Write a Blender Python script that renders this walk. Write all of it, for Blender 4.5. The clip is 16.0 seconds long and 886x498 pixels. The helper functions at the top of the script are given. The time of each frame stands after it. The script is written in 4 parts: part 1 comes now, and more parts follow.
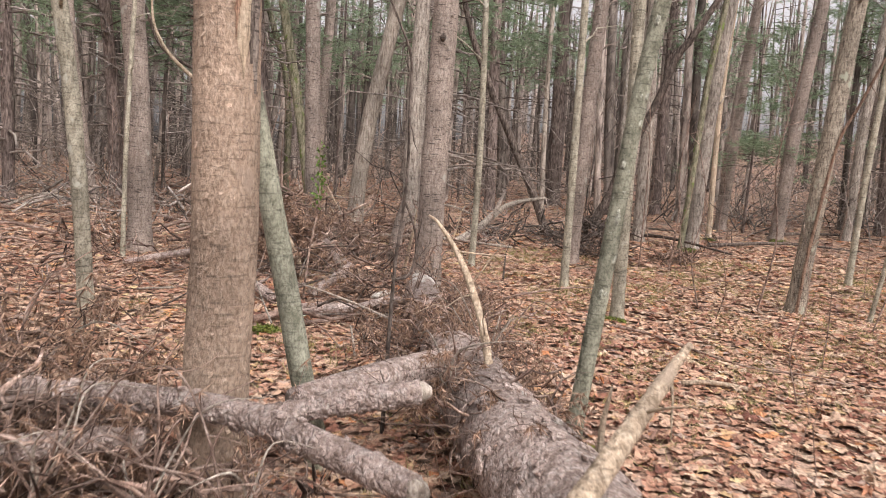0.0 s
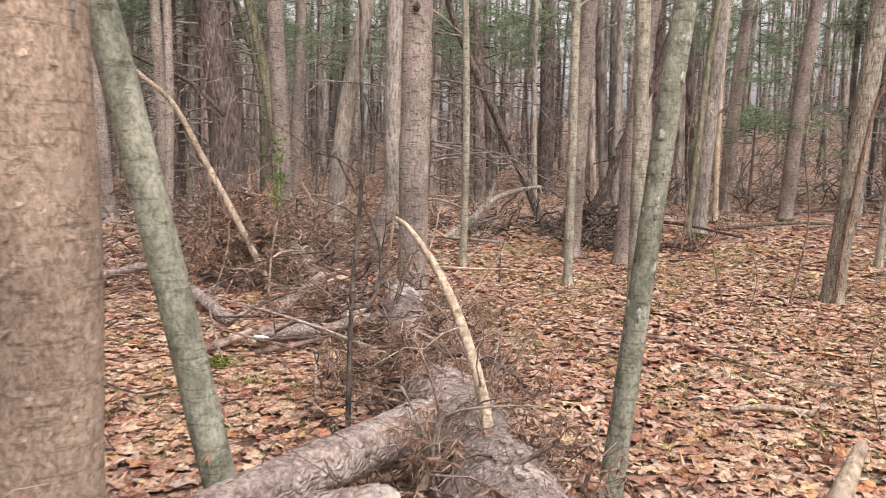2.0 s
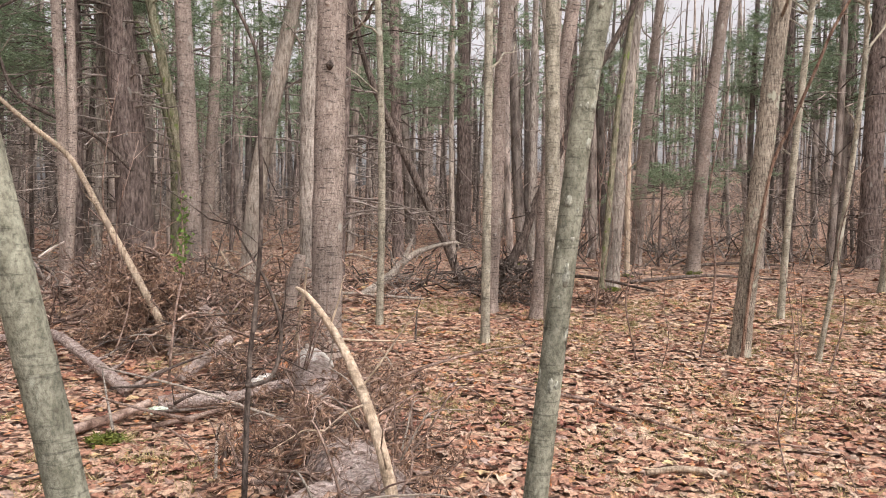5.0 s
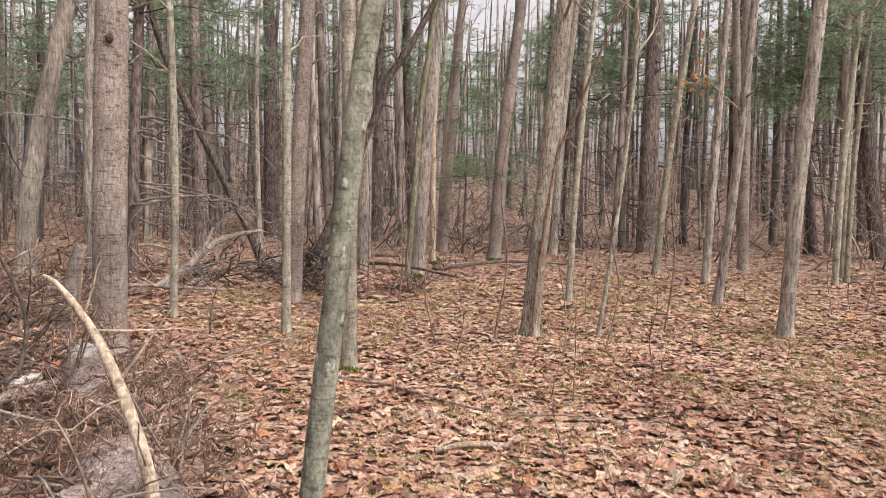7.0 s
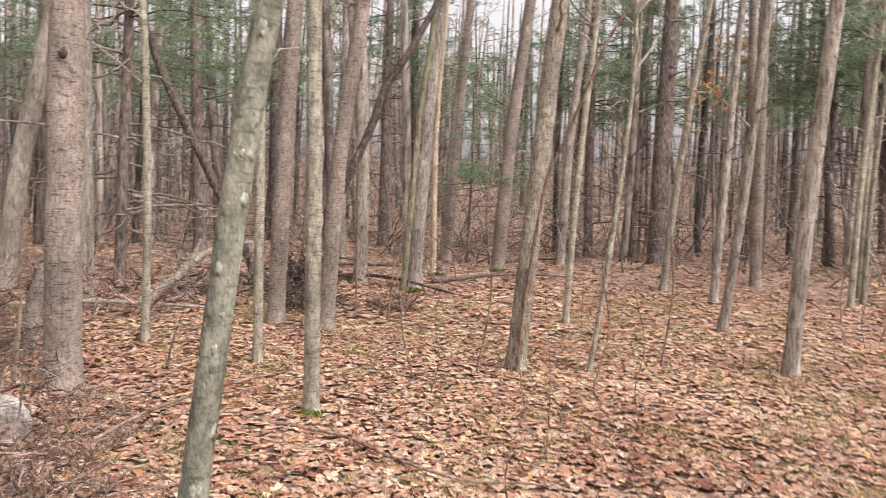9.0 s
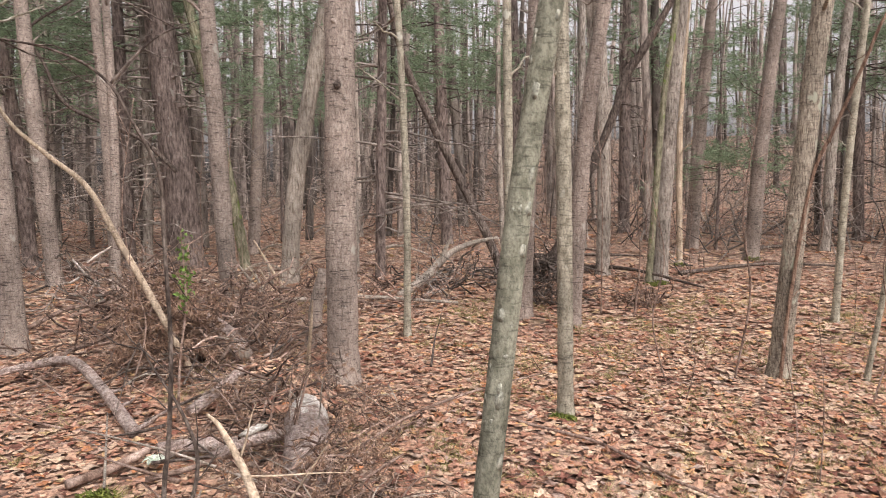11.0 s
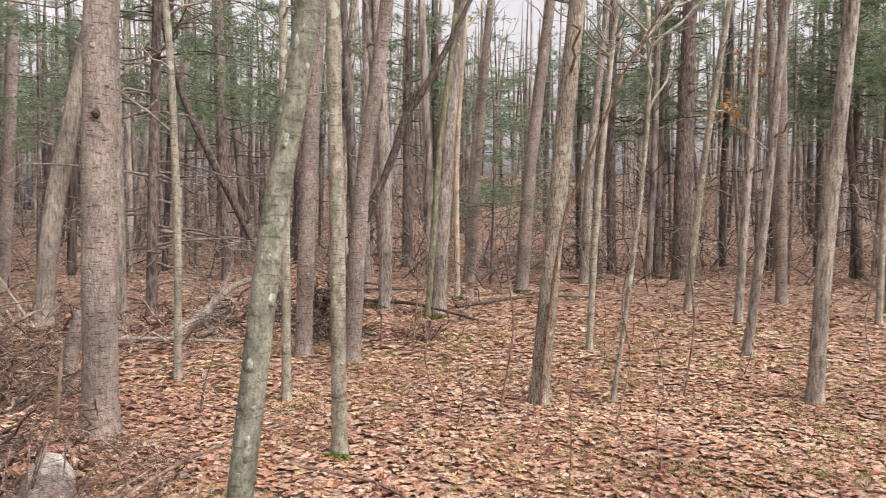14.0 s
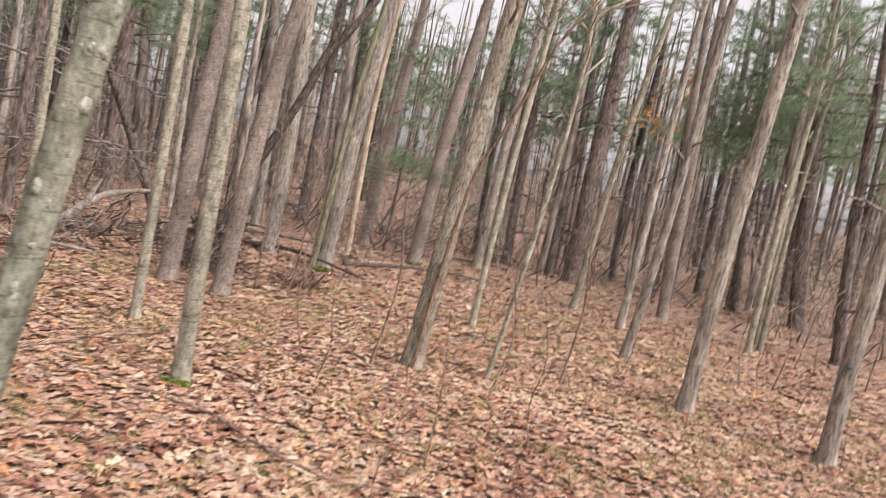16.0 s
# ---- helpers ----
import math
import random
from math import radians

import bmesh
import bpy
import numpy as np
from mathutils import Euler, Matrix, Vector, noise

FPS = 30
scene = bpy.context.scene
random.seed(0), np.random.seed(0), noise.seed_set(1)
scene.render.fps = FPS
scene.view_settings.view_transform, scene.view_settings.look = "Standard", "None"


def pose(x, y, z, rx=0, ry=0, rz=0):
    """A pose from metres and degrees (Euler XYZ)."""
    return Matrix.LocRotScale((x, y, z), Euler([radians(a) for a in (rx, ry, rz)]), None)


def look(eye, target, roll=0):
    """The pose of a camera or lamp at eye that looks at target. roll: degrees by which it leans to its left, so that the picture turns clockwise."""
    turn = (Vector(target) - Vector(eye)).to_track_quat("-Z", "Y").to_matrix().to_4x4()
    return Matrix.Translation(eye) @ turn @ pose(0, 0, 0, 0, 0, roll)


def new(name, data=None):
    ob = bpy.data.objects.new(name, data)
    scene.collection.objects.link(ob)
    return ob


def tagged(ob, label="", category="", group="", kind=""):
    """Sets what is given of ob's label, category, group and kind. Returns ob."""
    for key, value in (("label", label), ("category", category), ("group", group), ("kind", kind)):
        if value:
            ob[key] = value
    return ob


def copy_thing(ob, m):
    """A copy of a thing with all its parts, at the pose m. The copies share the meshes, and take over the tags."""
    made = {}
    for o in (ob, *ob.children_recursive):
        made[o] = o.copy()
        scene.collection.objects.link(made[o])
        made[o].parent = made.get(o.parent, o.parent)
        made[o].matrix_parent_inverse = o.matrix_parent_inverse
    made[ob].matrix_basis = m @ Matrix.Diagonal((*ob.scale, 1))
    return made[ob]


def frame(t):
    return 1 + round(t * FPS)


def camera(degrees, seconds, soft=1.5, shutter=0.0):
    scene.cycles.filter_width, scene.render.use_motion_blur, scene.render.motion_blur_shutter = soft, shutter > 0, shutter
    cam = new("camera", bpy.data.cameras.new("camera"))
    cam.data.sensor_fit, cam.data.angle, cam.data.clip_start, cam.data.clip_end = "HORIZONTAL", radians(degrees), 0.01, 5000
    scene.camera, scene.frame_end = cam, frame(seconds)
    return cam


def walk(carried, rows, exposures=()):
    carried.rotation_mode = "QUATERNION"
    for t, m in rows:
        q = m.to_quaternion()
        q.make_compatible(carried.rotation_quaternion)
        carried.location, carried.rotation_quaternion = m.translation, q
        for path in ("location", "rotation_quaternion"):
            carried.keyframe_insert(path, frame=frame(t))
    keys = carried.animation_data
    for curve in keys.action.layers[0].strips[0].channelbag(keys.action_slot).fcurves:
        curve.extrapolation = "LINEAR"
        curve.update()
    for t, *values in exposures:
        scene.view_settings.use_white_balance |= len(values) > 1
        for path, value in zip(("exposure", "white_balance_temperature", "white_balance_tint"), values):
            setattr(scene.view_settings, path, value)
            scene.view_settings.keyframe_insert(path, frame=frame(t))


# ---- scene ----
# ---- camera and walk ----
cam = camera(61.3, 16.0, soft=0.65, shutter=0.4)
METRES, EYE, TILT, LEAN, TURN = 4.0, 1.53, -6.2, -4.0, 0.0
ROWS = [
    (0.0, 0.0, 0.0, 0.0, -0.0, 0.0, 0.0),
    (0.5, 0.0017, 0.1012, 0.0073, 1.24, 0.91, 1.02),
    (1.0, -0.0026, 0.1607, 0.0166, 2.74, 1.16, 2.69),
    (1.5, 0.0141, 0.2299, 0.0125, 1.62, 0.36, 3.46),
    (2.0, 0.02, 0.2928, 0.0204, -0.55, -0.53, 2.79),
    (2.5, 0.0176, 0.3316, 0.0255, -3.17, 0.17, 3.33),
    (3.0, 0.0279, 0.3227, 0.0311, -4.68, 0.7, 3.49),
    (5.5, 0.041, 0.3234, 0.0367, -8.15, 3.59, 3.36),
    (6.0, 0.0484, 0.3201, 0.037, -12.9, 3.58, 3.86),
    (6.5, 0.0582, 0.321, 0.0362, -17.97, 2.99, 3.9),
    (7.0, 0.0745, 0.3197, 0.0275, -20.76, 1.37, 4.5),
    (7.5, 0.0823, 0.316, 0.0168, -18.17, -0.49, 5.98),
    (8.0, 0.1074, 0.3206, 0.0159, -18.15, -1.91, 7.27),
    (8.5, 0.1974, 0.3823, 0.0266, -21.89, 1.59, 7.1),
    (9.0, 0.2219, 0.401, 0.1092, -19.36, 1.18, 3.6),
    (9.5, 0.209, 0.3932, 0.1584, -13.04, -0.03, 2.91),
    (10.0, 0.1917, 0.3869, 0.1631, -7.48, -0.59, 4.09),
    (12.5, 0.186, 0.3484, 0.1794, 1.15, 3.52, 3.5),
    (13.0, 0.2043, 0.3512, 0.1794, -6.4, 2.78, 4.72),
    (13.5, 0.2162, 0.3506, 0.1802, -12.74, 2.42, 4.97),
    (14.0, 0.2221, 0.3517, 0.1797, -17.39, 2.22, 4.97),
    (14.5, 0.2248, 0.3491, 0.173, -19.36, 0.88, 3.49),
    (15.0, 0.2386, 0.3588, 0.1393, -19.48, -1.65, -0.03),
    (15.5, 0.2525, 0.4197, 0.1184, -21.62, -2.95, -1.99),
    (16.0, 0.2841, 0.4954, 0.0959, -25.5, 0.74, -5.46),
]
walk(cam, [(t, pose(0, 0, EYE, TILT, LEAN, TURN) @ pose(METRES * x, METRES * y, METRES * z, 90 + pitch, roll, yaw)) for t, x, y, z, yaw, pitch, roll in ROWS],
     exposures=[(0, 0.85, 6650, 17), (2.5, 0.97, 6650, 17), (5.5, 0.87, 6650, 17), (7.5, 0.90, 6650, 17), (8.5, 1.04, 6650, 17), (9.0, 1.07, 6650, 17), (9.5, 0.87, 6650, 17), (12.5, 0.85, 6650, 17), (14.5, 0.92, 6650, 17), (15.0, 0.87, 6650, 17), (16.0, 1.02, 6650, 17)])

# ---- world, sun, exposure ----
world = bpy.data.worlds.new("overcast_sky")
scene.world = world
world.use_nodes = True
wn, wl = world.node_tree.nodes, world.node_tree.links
sky = wn.new("ShaderNodeTexSky")
sky.sky_type = "NISHITA"
sky.sun_disc = False
sky.sun_elevation = radians(50)
sky.sun_rotation = radians(150)
sky.dust_density = 6.0
sky.air_density = 1.0
pale = wn.new("ShaderNodeHueSaturation")
pale.inputs["Saturation"].default_value = 0.1
wl.new(sky.outputs[0], pale.inputs["Color"])
wl.new(pale.outputs[0], wn["Background"].inputs[0])
wn["Background"].inputs[1].default_value = 0.15
sun_data = bpy.data.lights.new("sun", "SUN")
sun_data.energy, sun_data.angle, sun_data.color = 0.5, radians(80), (1.0, 0.96, 0.9)
sun = new("sun", sun_data)
sun.matrix_world = look((10, -18, 25), (0, 0, 0))

# ---- materials ----


def nodes_of(name):
    m = bpy.data.materials.new(name)
    m.use_nodes = True
    nt = m.node_tree
    return m, nt.nodes, nt.links, nt.nodes["Principled BSDF"]


def ramp(nodes, links, source, stops):
    r = nodes.new("ShaderNodeValToRGB")
    e = r.color_ramp.elements
    while len(e) < len(stops):
        e.new(0.5)
    for k, (p, c) in zip(e, stops):
        k.position = p
        k.color = (*c, 1) if len(c) == 3 else c
    links.new(source, r.inputs[0])
    return r.outputs[0]


def mixed(nodes, links, kind, fac, a, b):
    m = nodes.new("ShaderNodeMix")
    m.data_type, m.blend_type = "RGBA", kind
    for value, slot in ((fac, 0), (a, 6), (b, 7)):
        if isinstance(value, (int, float)):
            m.inputs[slot].default_value = value
        elif isinstance(value, tuple):
            m.inputs[slot].default_value = (*value, 1)
        else:
            links.new(value, m.inputs[slot])
    return m.outputs[2]


def textured(nodes, links, scale, stretch=(1, 1, 1), detail=5, rough=0.6, kind="ShaderNodeTexNoise"):
    tc, mp, tx = nodes.new("ShaderNodeTexCoord"), nodes.new("ShaderNodeMapping"), nodes.new(kind)
    mp.inputs["Scale"].default_value = stretch
    links.new(tc.outputs["Object"], mp.inputs["Vector"])
    links.new(mp.outputs[0], tx.inputs["Vector"])
    tx.inputs["Scale"].default_value = scale
    if kind == "ShaderNodeTexNoise":
        tx.inputs["Detail"].default_value, tx.inputs["Roughness"].default_value = detail, rough
    return tx


def grey3(v):
    return (v, v, v)


def bark(name, dark, mid, light, grain, stretch, bump=0.6, rings=0.0, spots=None, spot_cut=0.62, scales=0.0, edge=0.5, speckle=0.7, islands=None):
    """Bark: stretched grain, large tone drift, horizontal creases, pale lichen spots and scaly plates."""
    m, n, l, p = nodes_of(name)
    fine = textured(n, l, grain, stretch, 7, 0.65)
    col = ramp(n, l, fine.outputs[0], [(0.37, dark), (0.49, mid), (0.64, light)])
    drift = textured(n, l, 2.2, (1, 1, 0.6), 3)
    col = mixed(n, l, "MULTIPLY", 1.0, col, ramp(n, l, drift.outputs[0], [(0.36, grey3(0.68)), (0.64, grey3(1.2))]))
    speck = textured(n, l, 75, (1, 1, 0.7), 5, 0.7)
    col = mixed(n, l, "MULTIPLY", speckle, col, ramp(n, l, speck.outputs[0], [(0.38, grey3(0.42)), (0.49, grey3(1.0)), (0.62, grey3(1.4))]))
    height = mixed(n, l, "ADD", 0.35, fine.outputs[0], speck.outputs[0])
    if rings:
        crease = textured(n, l, 1.0, (9, 9, 60), 5, 0.65)
        mask = ramp(n, l, crease.outputs[0], [(0.37, grey3(1)), (0.45, grey3(0))])
        col = mixed(n, l, "MULTIPLY", mask, col, grey3(1 - rings))
    if scales:
        vor = textured(n, l, scales, (1, 1, 1), kind="ShaderNodeTexVoronoi")
        vor.feature = "DISTANCE_TO_EDGE"
        bend = textured(n, l, scales * 0.6, (1, 1, 1), 3)
        add = n.new("ShaderNodeVectorMath")
        add.operation = "MULTIPLY_ADD"
        l.new(bend.outputs["Color"], add.inputs[0])
        add.inputs[1].default_value = (1.6 / scales,) * 3
        l.new(vor.inputs["Vector"].links[0].from_socket, add.inputs[2])
        l.new(add.outputs[0], vor.inputs["Vector"])
        plate = ramp(n, l, vor.outputs["Distance"], [(0.0, grey3(0.35)), (0.3, grey3(1))])
        col = mixed(n, l, "MULTIPLY", 0.8, col, ramp(n, l, vor.outputs["Distance"], [(0.0, grey3(edge)), (0.16, grey3(1.05))]))
        height = mixed(n, l, "MULTIPLY", 1.0, plate, height)
    if spots:
        patch = textured(n, l, 5.0, (1.2, 1.2, 0.8), 4, 0.55)
        mask = ramp(n, l, patch.outputs[0], [(spot_cut, grey3(0)), (spot_cut + 0.05, grey3(1))])
        col = mixed(n, l, "MIX", mask, col, spots)
    if islands:
        each = n.new("ShaderNodeNewGeometry")
        col = mixed(n, l, "MULTIPLY", 1.0, col, ramp(n, l, each.outputs["Random Per Island"], [(0, grey3(islands[0])), (0.5, grey3((islands[0] + islands[1]) * 0.42)), (1, grey3(islands[1]))]))
    info = n.new("ShaderNodeObjectInfo")
    col = mixed(n, l, "MULTIPLY", 1.0, col, ramp(n, l, info.outputs["Random"], [(0, grey3(0.82)), (1, grey3(1.15))]))
    l.new(col, p.inputs["Base Color"])
    p.inputs["Roughness"].default_value = 0.9
    p.inputs["Specular IOR Level"].default_value = 0.2
    b = n.new("ShaderNodeBump")
    b.inputs["Strength"].default_value, b.inputs["Distance"].default_value = bump, 0.02
    l.new(height, b.inputs["Height"])
    l.new(b.outputs[0], p.inputs["Normal"])
    return m


def leafy(name, stops, per_object=False, rough=0.7, trans=0.0, drift=False):
    """Leaves: one tone for each leaf, with blotches and veins of finer noise."""
    m, n, l, p = nodes_of(name)
    if per_object:
        pick = n.new("ShaderNodeObjectInfo").outputs["Random"]
    else:
        pick = n.new("ShaderNodeNewGeometry").outputs["Random Per Island"]
    col = ramp(n, l, pick, stops)
    blot = textured(n, l, 30, detail=4)
    col = mixed(n, l, "MULTIPLY", 1.0, col, ramp(n, l, blot.outputs[0], [(0.38, grey3(0.5)), (0.5, grey3(0.97)), (0.62, grey3(1.22))]))
    if drift:
        damp = textured(n, l, 0.55, detail=5, rough=0.65)
        col = mixed(n, l, "MULTIPLY", 1.0, col, ramp(n, l, damp.outputs[0], [(0.38, (0.8, 0.72, 0.7)), (0.5, (0.95, 0.93, 0.9)), (0.62, (1.08, 1.1, 1.06))]))
    l.new(col, p.inputs["Base Color"])
    p.inputs["Roughness"].default_value = rough
    p.inputs["Specular IOR Level"].default_value = 0.3
    if trans:
        through_leaf, both = n.new("ShaderNodeBsdfTranslucent"), n.new("ShaderNodeMixShader")
        l.new(col, through_leaf.inputs[0])
        both.inputs[0].default_value = trans
        l.new(p.outputs[0], both.inputs[1])
        l.new(through_leaf.outputs[0], both.inputs[2])
        l.new(both.outputs[0], n["Material Output"].inputs[0])
    return m


TAN = bark("reddish_tan_bark", (0.215, 0.17, 0.143), (0.295, 0.242, 0.205), (0.375, 0.318, 0.272), 17, (2.2, 2.2, 0.7), 1.0, 0.65, (0.39, 0.37, 0.32), 0.65, 0.0, 0.5, 0.6)
GREY = bark("grey_bark", (0.14, 0.115, 0.095), (0.3, 0.26, 0.22), (0.43, 0.39, 0.335), 16, (1.8, 1.8, 0.4), 0.7, 0.35, (0.44, 0.43, 0.38), 0.69, 0.0, 0.5, 0.5)
MAPLE = bark("smooth_greenish_bark", (0.2, 0.18, 0.135), (0.31, 0.285, 0.22), (0.41, 0.38, 0.3), 14, (1.6, 1.6, 0.6), 0.5, 0.45, (0.43, 0.42, 0.35), 0.61, 0.0, 0.5, 0.6)
LICHEN = bark("green_bark_with_lichen", (0.13, 0.13, 0.095), (0.205, 0.205, 0.155), (0.28, 0.28, 0.215), 12, (1.5, 1.5, 0.8), 0.6, 0.42, (0.38, 0.39, 0.315), 0.65, 0.0, 0.5, 0.6)
FURROW = bark("furrowed_bark", (0.11, 0.09, 0.07), (0.31, 0.265, 0.21), (0.47, 0.42, 0.33), 15, (5, 5, 0.8), 1.0, 0.4, (0.4, 0.41, 0.32), 0.6, 0.0, 0.5, 0.6)
PINE = bark("dark_pine_bark", (0.06, 0.046, 0.04), (0.155, 0.12, 0.105), (0.27, 0.22, 0.193), 12, (2, 2, 0.45), 0.9, 0.0, (0.26, 0.24, 0.21), 0.66, 0.0, 0.5, 0.5)
WEATHERED = bark("pale_weathered_wood", (0.18, 0.145, 0.115), (0.34, 0.295, 0.245), (0.46, 0.41, 0.35), 14, (2.2, 2.2, 0.35), 0.6, 0.3, (0.27, 0.23, 0.19), 0.64, 0.0, 0.5, 0.5)
PALE = bark("bare_dead_wood", (0.26, 0.2, 0.14), (0.42, 0.33, 0.24), (0.54, 0.45, 0.34), 16, (2.6, 2.6, 0.25), 0.6, 0.35, (0.3, 0.24, 0.18), 0.62, 0.0, 0.5, 0.5)
MOSSY = bark("mossy_bark", (0.09, 0.09, 0.05), (0.19, 0.18, 0.12), (0.3, 0.28, 0.2), 14, (1.6, 1.6, 0.4), 0.6, 0.2, (0.13, 0.17, 0.05), 0.58)
FLAKY = bark("flaky_orange_bark", (0.37, 0.27, 0.2), (0.455, 0.34, 0.255), (0.54, 0.42, 0.325), 34, (1.6, 1.6, 0.8), 1.0, 0.35, (0.42, 0.32, 0.25), 0.64, 0.0, 0.5, 0.55)
SCALY = bark("scaly_log_bark", (0.21, 0.155, 0.13), (0.38, 0.3, 0.262), (0.5, 0.425, 0.385), 22, (1, 1, 1), 1.0, 0.0, (0.45, 0.41, 0.37), 0.66, 30, 0.8, 0.55)
DEADTWIG = bark("dead_twig_bark", (0.095, 0.06, 0.046), (0.225, 0.155, 0.122), (0.39, 0.3, 0.25), 9, (1, 1, 1), 0.3, islands=(0.35, 1.7))
DARKTWIG = bark("dark_branch_bark", (0.04, 0.03, 0.025), (0.1, 0.078, 0.065), (0.2, 0.165, 0.14), 16, (2, 2, 0.6), 0.7, 0.0, (0.3, 0.28, 0.24), 0.68)
CHALK = bark("chalky_rotten_wood", (0.27, 0.245, 0.215), (0.41, 0.38, 0.34), (0.52, 0.49, 0.45), 24, (1, 1, 1), 0.8)
FARTWIG = bark("grey_far_twig_bark", (0.12, 0.098, 0.082), (0.26, 0.22, 0.19), (0.42, 0.375, 0.335), 6, (1, 1, 1), 0.3, islands=(0.2, 1.5))
VINEBARK = bark("shaggy_vine_bark", (0.08, 0.045, 0.03), (0.19, 0.12, 0.085), (0.3, 0.21, 0.155), 14, (3, 3, 0.5), 1.0)
FARWOOD = bark("far_trunk_bark", (0.1, 0.08, 0.068), (0.24, 0.2, 0.172), (0.38, 0.33, 0.285), 5, (1.5, 1.5, 0.3), 0.4, islands=(0.35, 1.6))
WOUND = bark("split_heartwood", (0.12, 0.06, 0.04), (0.33, 0.205, 0.14), (0.46, 0.33, 0.24), 16, (3, 3, 0.25), 0.8)
LITTER = [(0.0, (0.129, 0.060, 0.044)), (0.05, (0.248, 0.106, 0.074)), (0.17, (0.350, 0.189, 0.129)), (0.38, (0.442, 0.262, 0.182)),
          (0.56, (0.515, 0.340, 0.244)), (0.74, (0.561, 0.419, 0.304)), (0.84, (0.368, 0.276, 0.235)), (0.92, (0.460, 0.198, 0.092)), (1.0, (0.552, 0.432, 0.248))]
LEAF = leafy("fallen_leaf", LITTER, drift=True)
LEAF_ONE = leafy("fallen_leaf_single", LITTER, True)
NEEDLE = leafy("pine_needles", [(0.0, (0.14, 0.2, 0.115)), (0.5, (0.235, 0.315, 0.195)), (1.0, (0.34, 0.43, 0.28))], trans=0.5)
DEADNEEDLE = leafy("dead_needles", [(0.0, (0.15, 0.085, 0.055)), (0.5, (0.28, 0.175, 0.12)), (1.0, (0.4, 0.28, 0.2))])
GRASS = leafy("dry_grass", [(0.0, (0.19, 0.18, 0.06)), (0.5, (0.34, 0.29, 0.12)), (1.0, (0.52, 0.43, 0.25))])
VINE = leafy("bright_vine_leaf", [(0.0, (0.09, 0.16, 0.03)), (1.0, (0.17, 0.27, 0.06))])
MINT = leafy("pale_mint_leaf", [(0.0, (0.45, 0.55, 0.42)), (1.0, (0.62, 0.7, 0.58))], True)
CRUST = bark("pale_lichen_crust", (0.24, 0.245, 0.195), (0.33, 0.335, 0.27), (0.42, 0.425, 0.355), 60, (1, 1, 1), 0.4)
RUST = leafy("rust_leaf", [(0.0, (0.42, 0.19, 0.07)), (1.0, (0.6, 0.33, 0.14))], trans=0.3)
MOSS = leafy("green_moss", [(0.0, (0.09, 0.12, 0.02)), (1.0, (0.2, 0.22, 0.05))])
FUNGUS = bark("white_fungus", (0.32, 0.29, 0.25), (0.5, 0.47, 0.42), (0.66, 0.63, 0.58), 30, (1, 1, 1), 0.6)


def forest_floor():
    m, n, l, p = nodes_of("leaf_litter_floor")
    cells = textured(n, l, 13, kind="ShaderNodeTexVoronoi")
    cells.inputs["Randomness"].default_value = 1.0
    sep = n.new("ShaderNodeSeparateColor")
    l.new(cells.outputs["Color"], sep.inputs[0])
    col = ramp(n, l, sep.outputs[0], [(0.0, (0.1, 0.057, 0.043)), (0.25, (0.2, 0.112, 0.078)), (0.5, (0.33, 0.2, 0.139)), (0.75, (0.46, 0.303, 0.218)), (1.0, (0.57, 0.42, 0.304))])
    fine = textured(n, l, 45, detail=6)
    col = mixed(n, l, "MULTIPLY", 1.0, col, ramp(n, l, fine.outputs[0], [(0.38, grey3(0.45)), (0.6, grey3(1.15))]))
    clump = textured(n, l, 1.7, detail=6, rough=0.7)
    col = mixed(n, l, "MULTIPLY", 1.0, col, ramp(n, l, clump.outputs[0], [(0.35, grey3(0.6)), (0.62, grey3(1.15))]))
    wide = textured(n, l, 0.45, detail=4)
    col = mixed(n, l, "MIX", ramp(n, l, wide.outputs[0], [(0.55, grey3(0)), (0.75, grey3(0.5))]), col, (0.2, 0.165, 0.075))
    l.new(col, p.inputs["Base Color"])
    p.inputs["Roughness"].default_value = 0.95
    b = n.new("ShaderNodeBump")
    b.inputs["Strength"].default_value, b.inputs["Distance"].default_value = 0.8, 0.03
    l.new(cells.outputs["Distance"], b.inputs["Height"])
    l.new(b.outputs[0], p.inputs["Normal"])
    return m


FLOOR = forest_floor()

# ---- building helpers ----
rng = np.random.default_rng(7)


def lie(x, y):
    """Height of the forest floor: flat by the path, a slow rise, a hill far off."""
    d = np.hypot(x, y)
    k = 1 / (1 + np.exp(-np.clip((x + 2) / 6, -30, 30)))
    z = 0.02 * np.maximum(0, np.minimum(d, 120) - 9) + 0.0024 * k * np.maximum(0, np.minimum(d, 70) - 25) ** 2
    return z + 0.025 * np.sin(1.3 * x + 0.7) * np.sin(1.1 * y + 0.4) + 0.012 * np.sin(3.7 * x + 1.9 * y)


def spline(points, step):
    """Evenly spaced points on a smooth curve through the given ones."""
    p = np.array(points, float)
    q = np.vstack([2 * p[0] - p[1], p, 2 * p[-1] - p[-2]])
    out = []
    for i in range(len(p) - 1):
        a, b, c, d = q[i:i + 4]
        k = max(1, int(round(np.linalg.norm(c - b) / step)))
        t = (np.arange(k) / k)[:, None]
        out.append(0.5 * (2 * b + (c - a) * t + (2 * a - 5 * b + 4 * c - d) * t ** 2 + (3 * b - a - 3 * c + d) * t ** 3))
    return np.vstack(out + [p[-1:]])


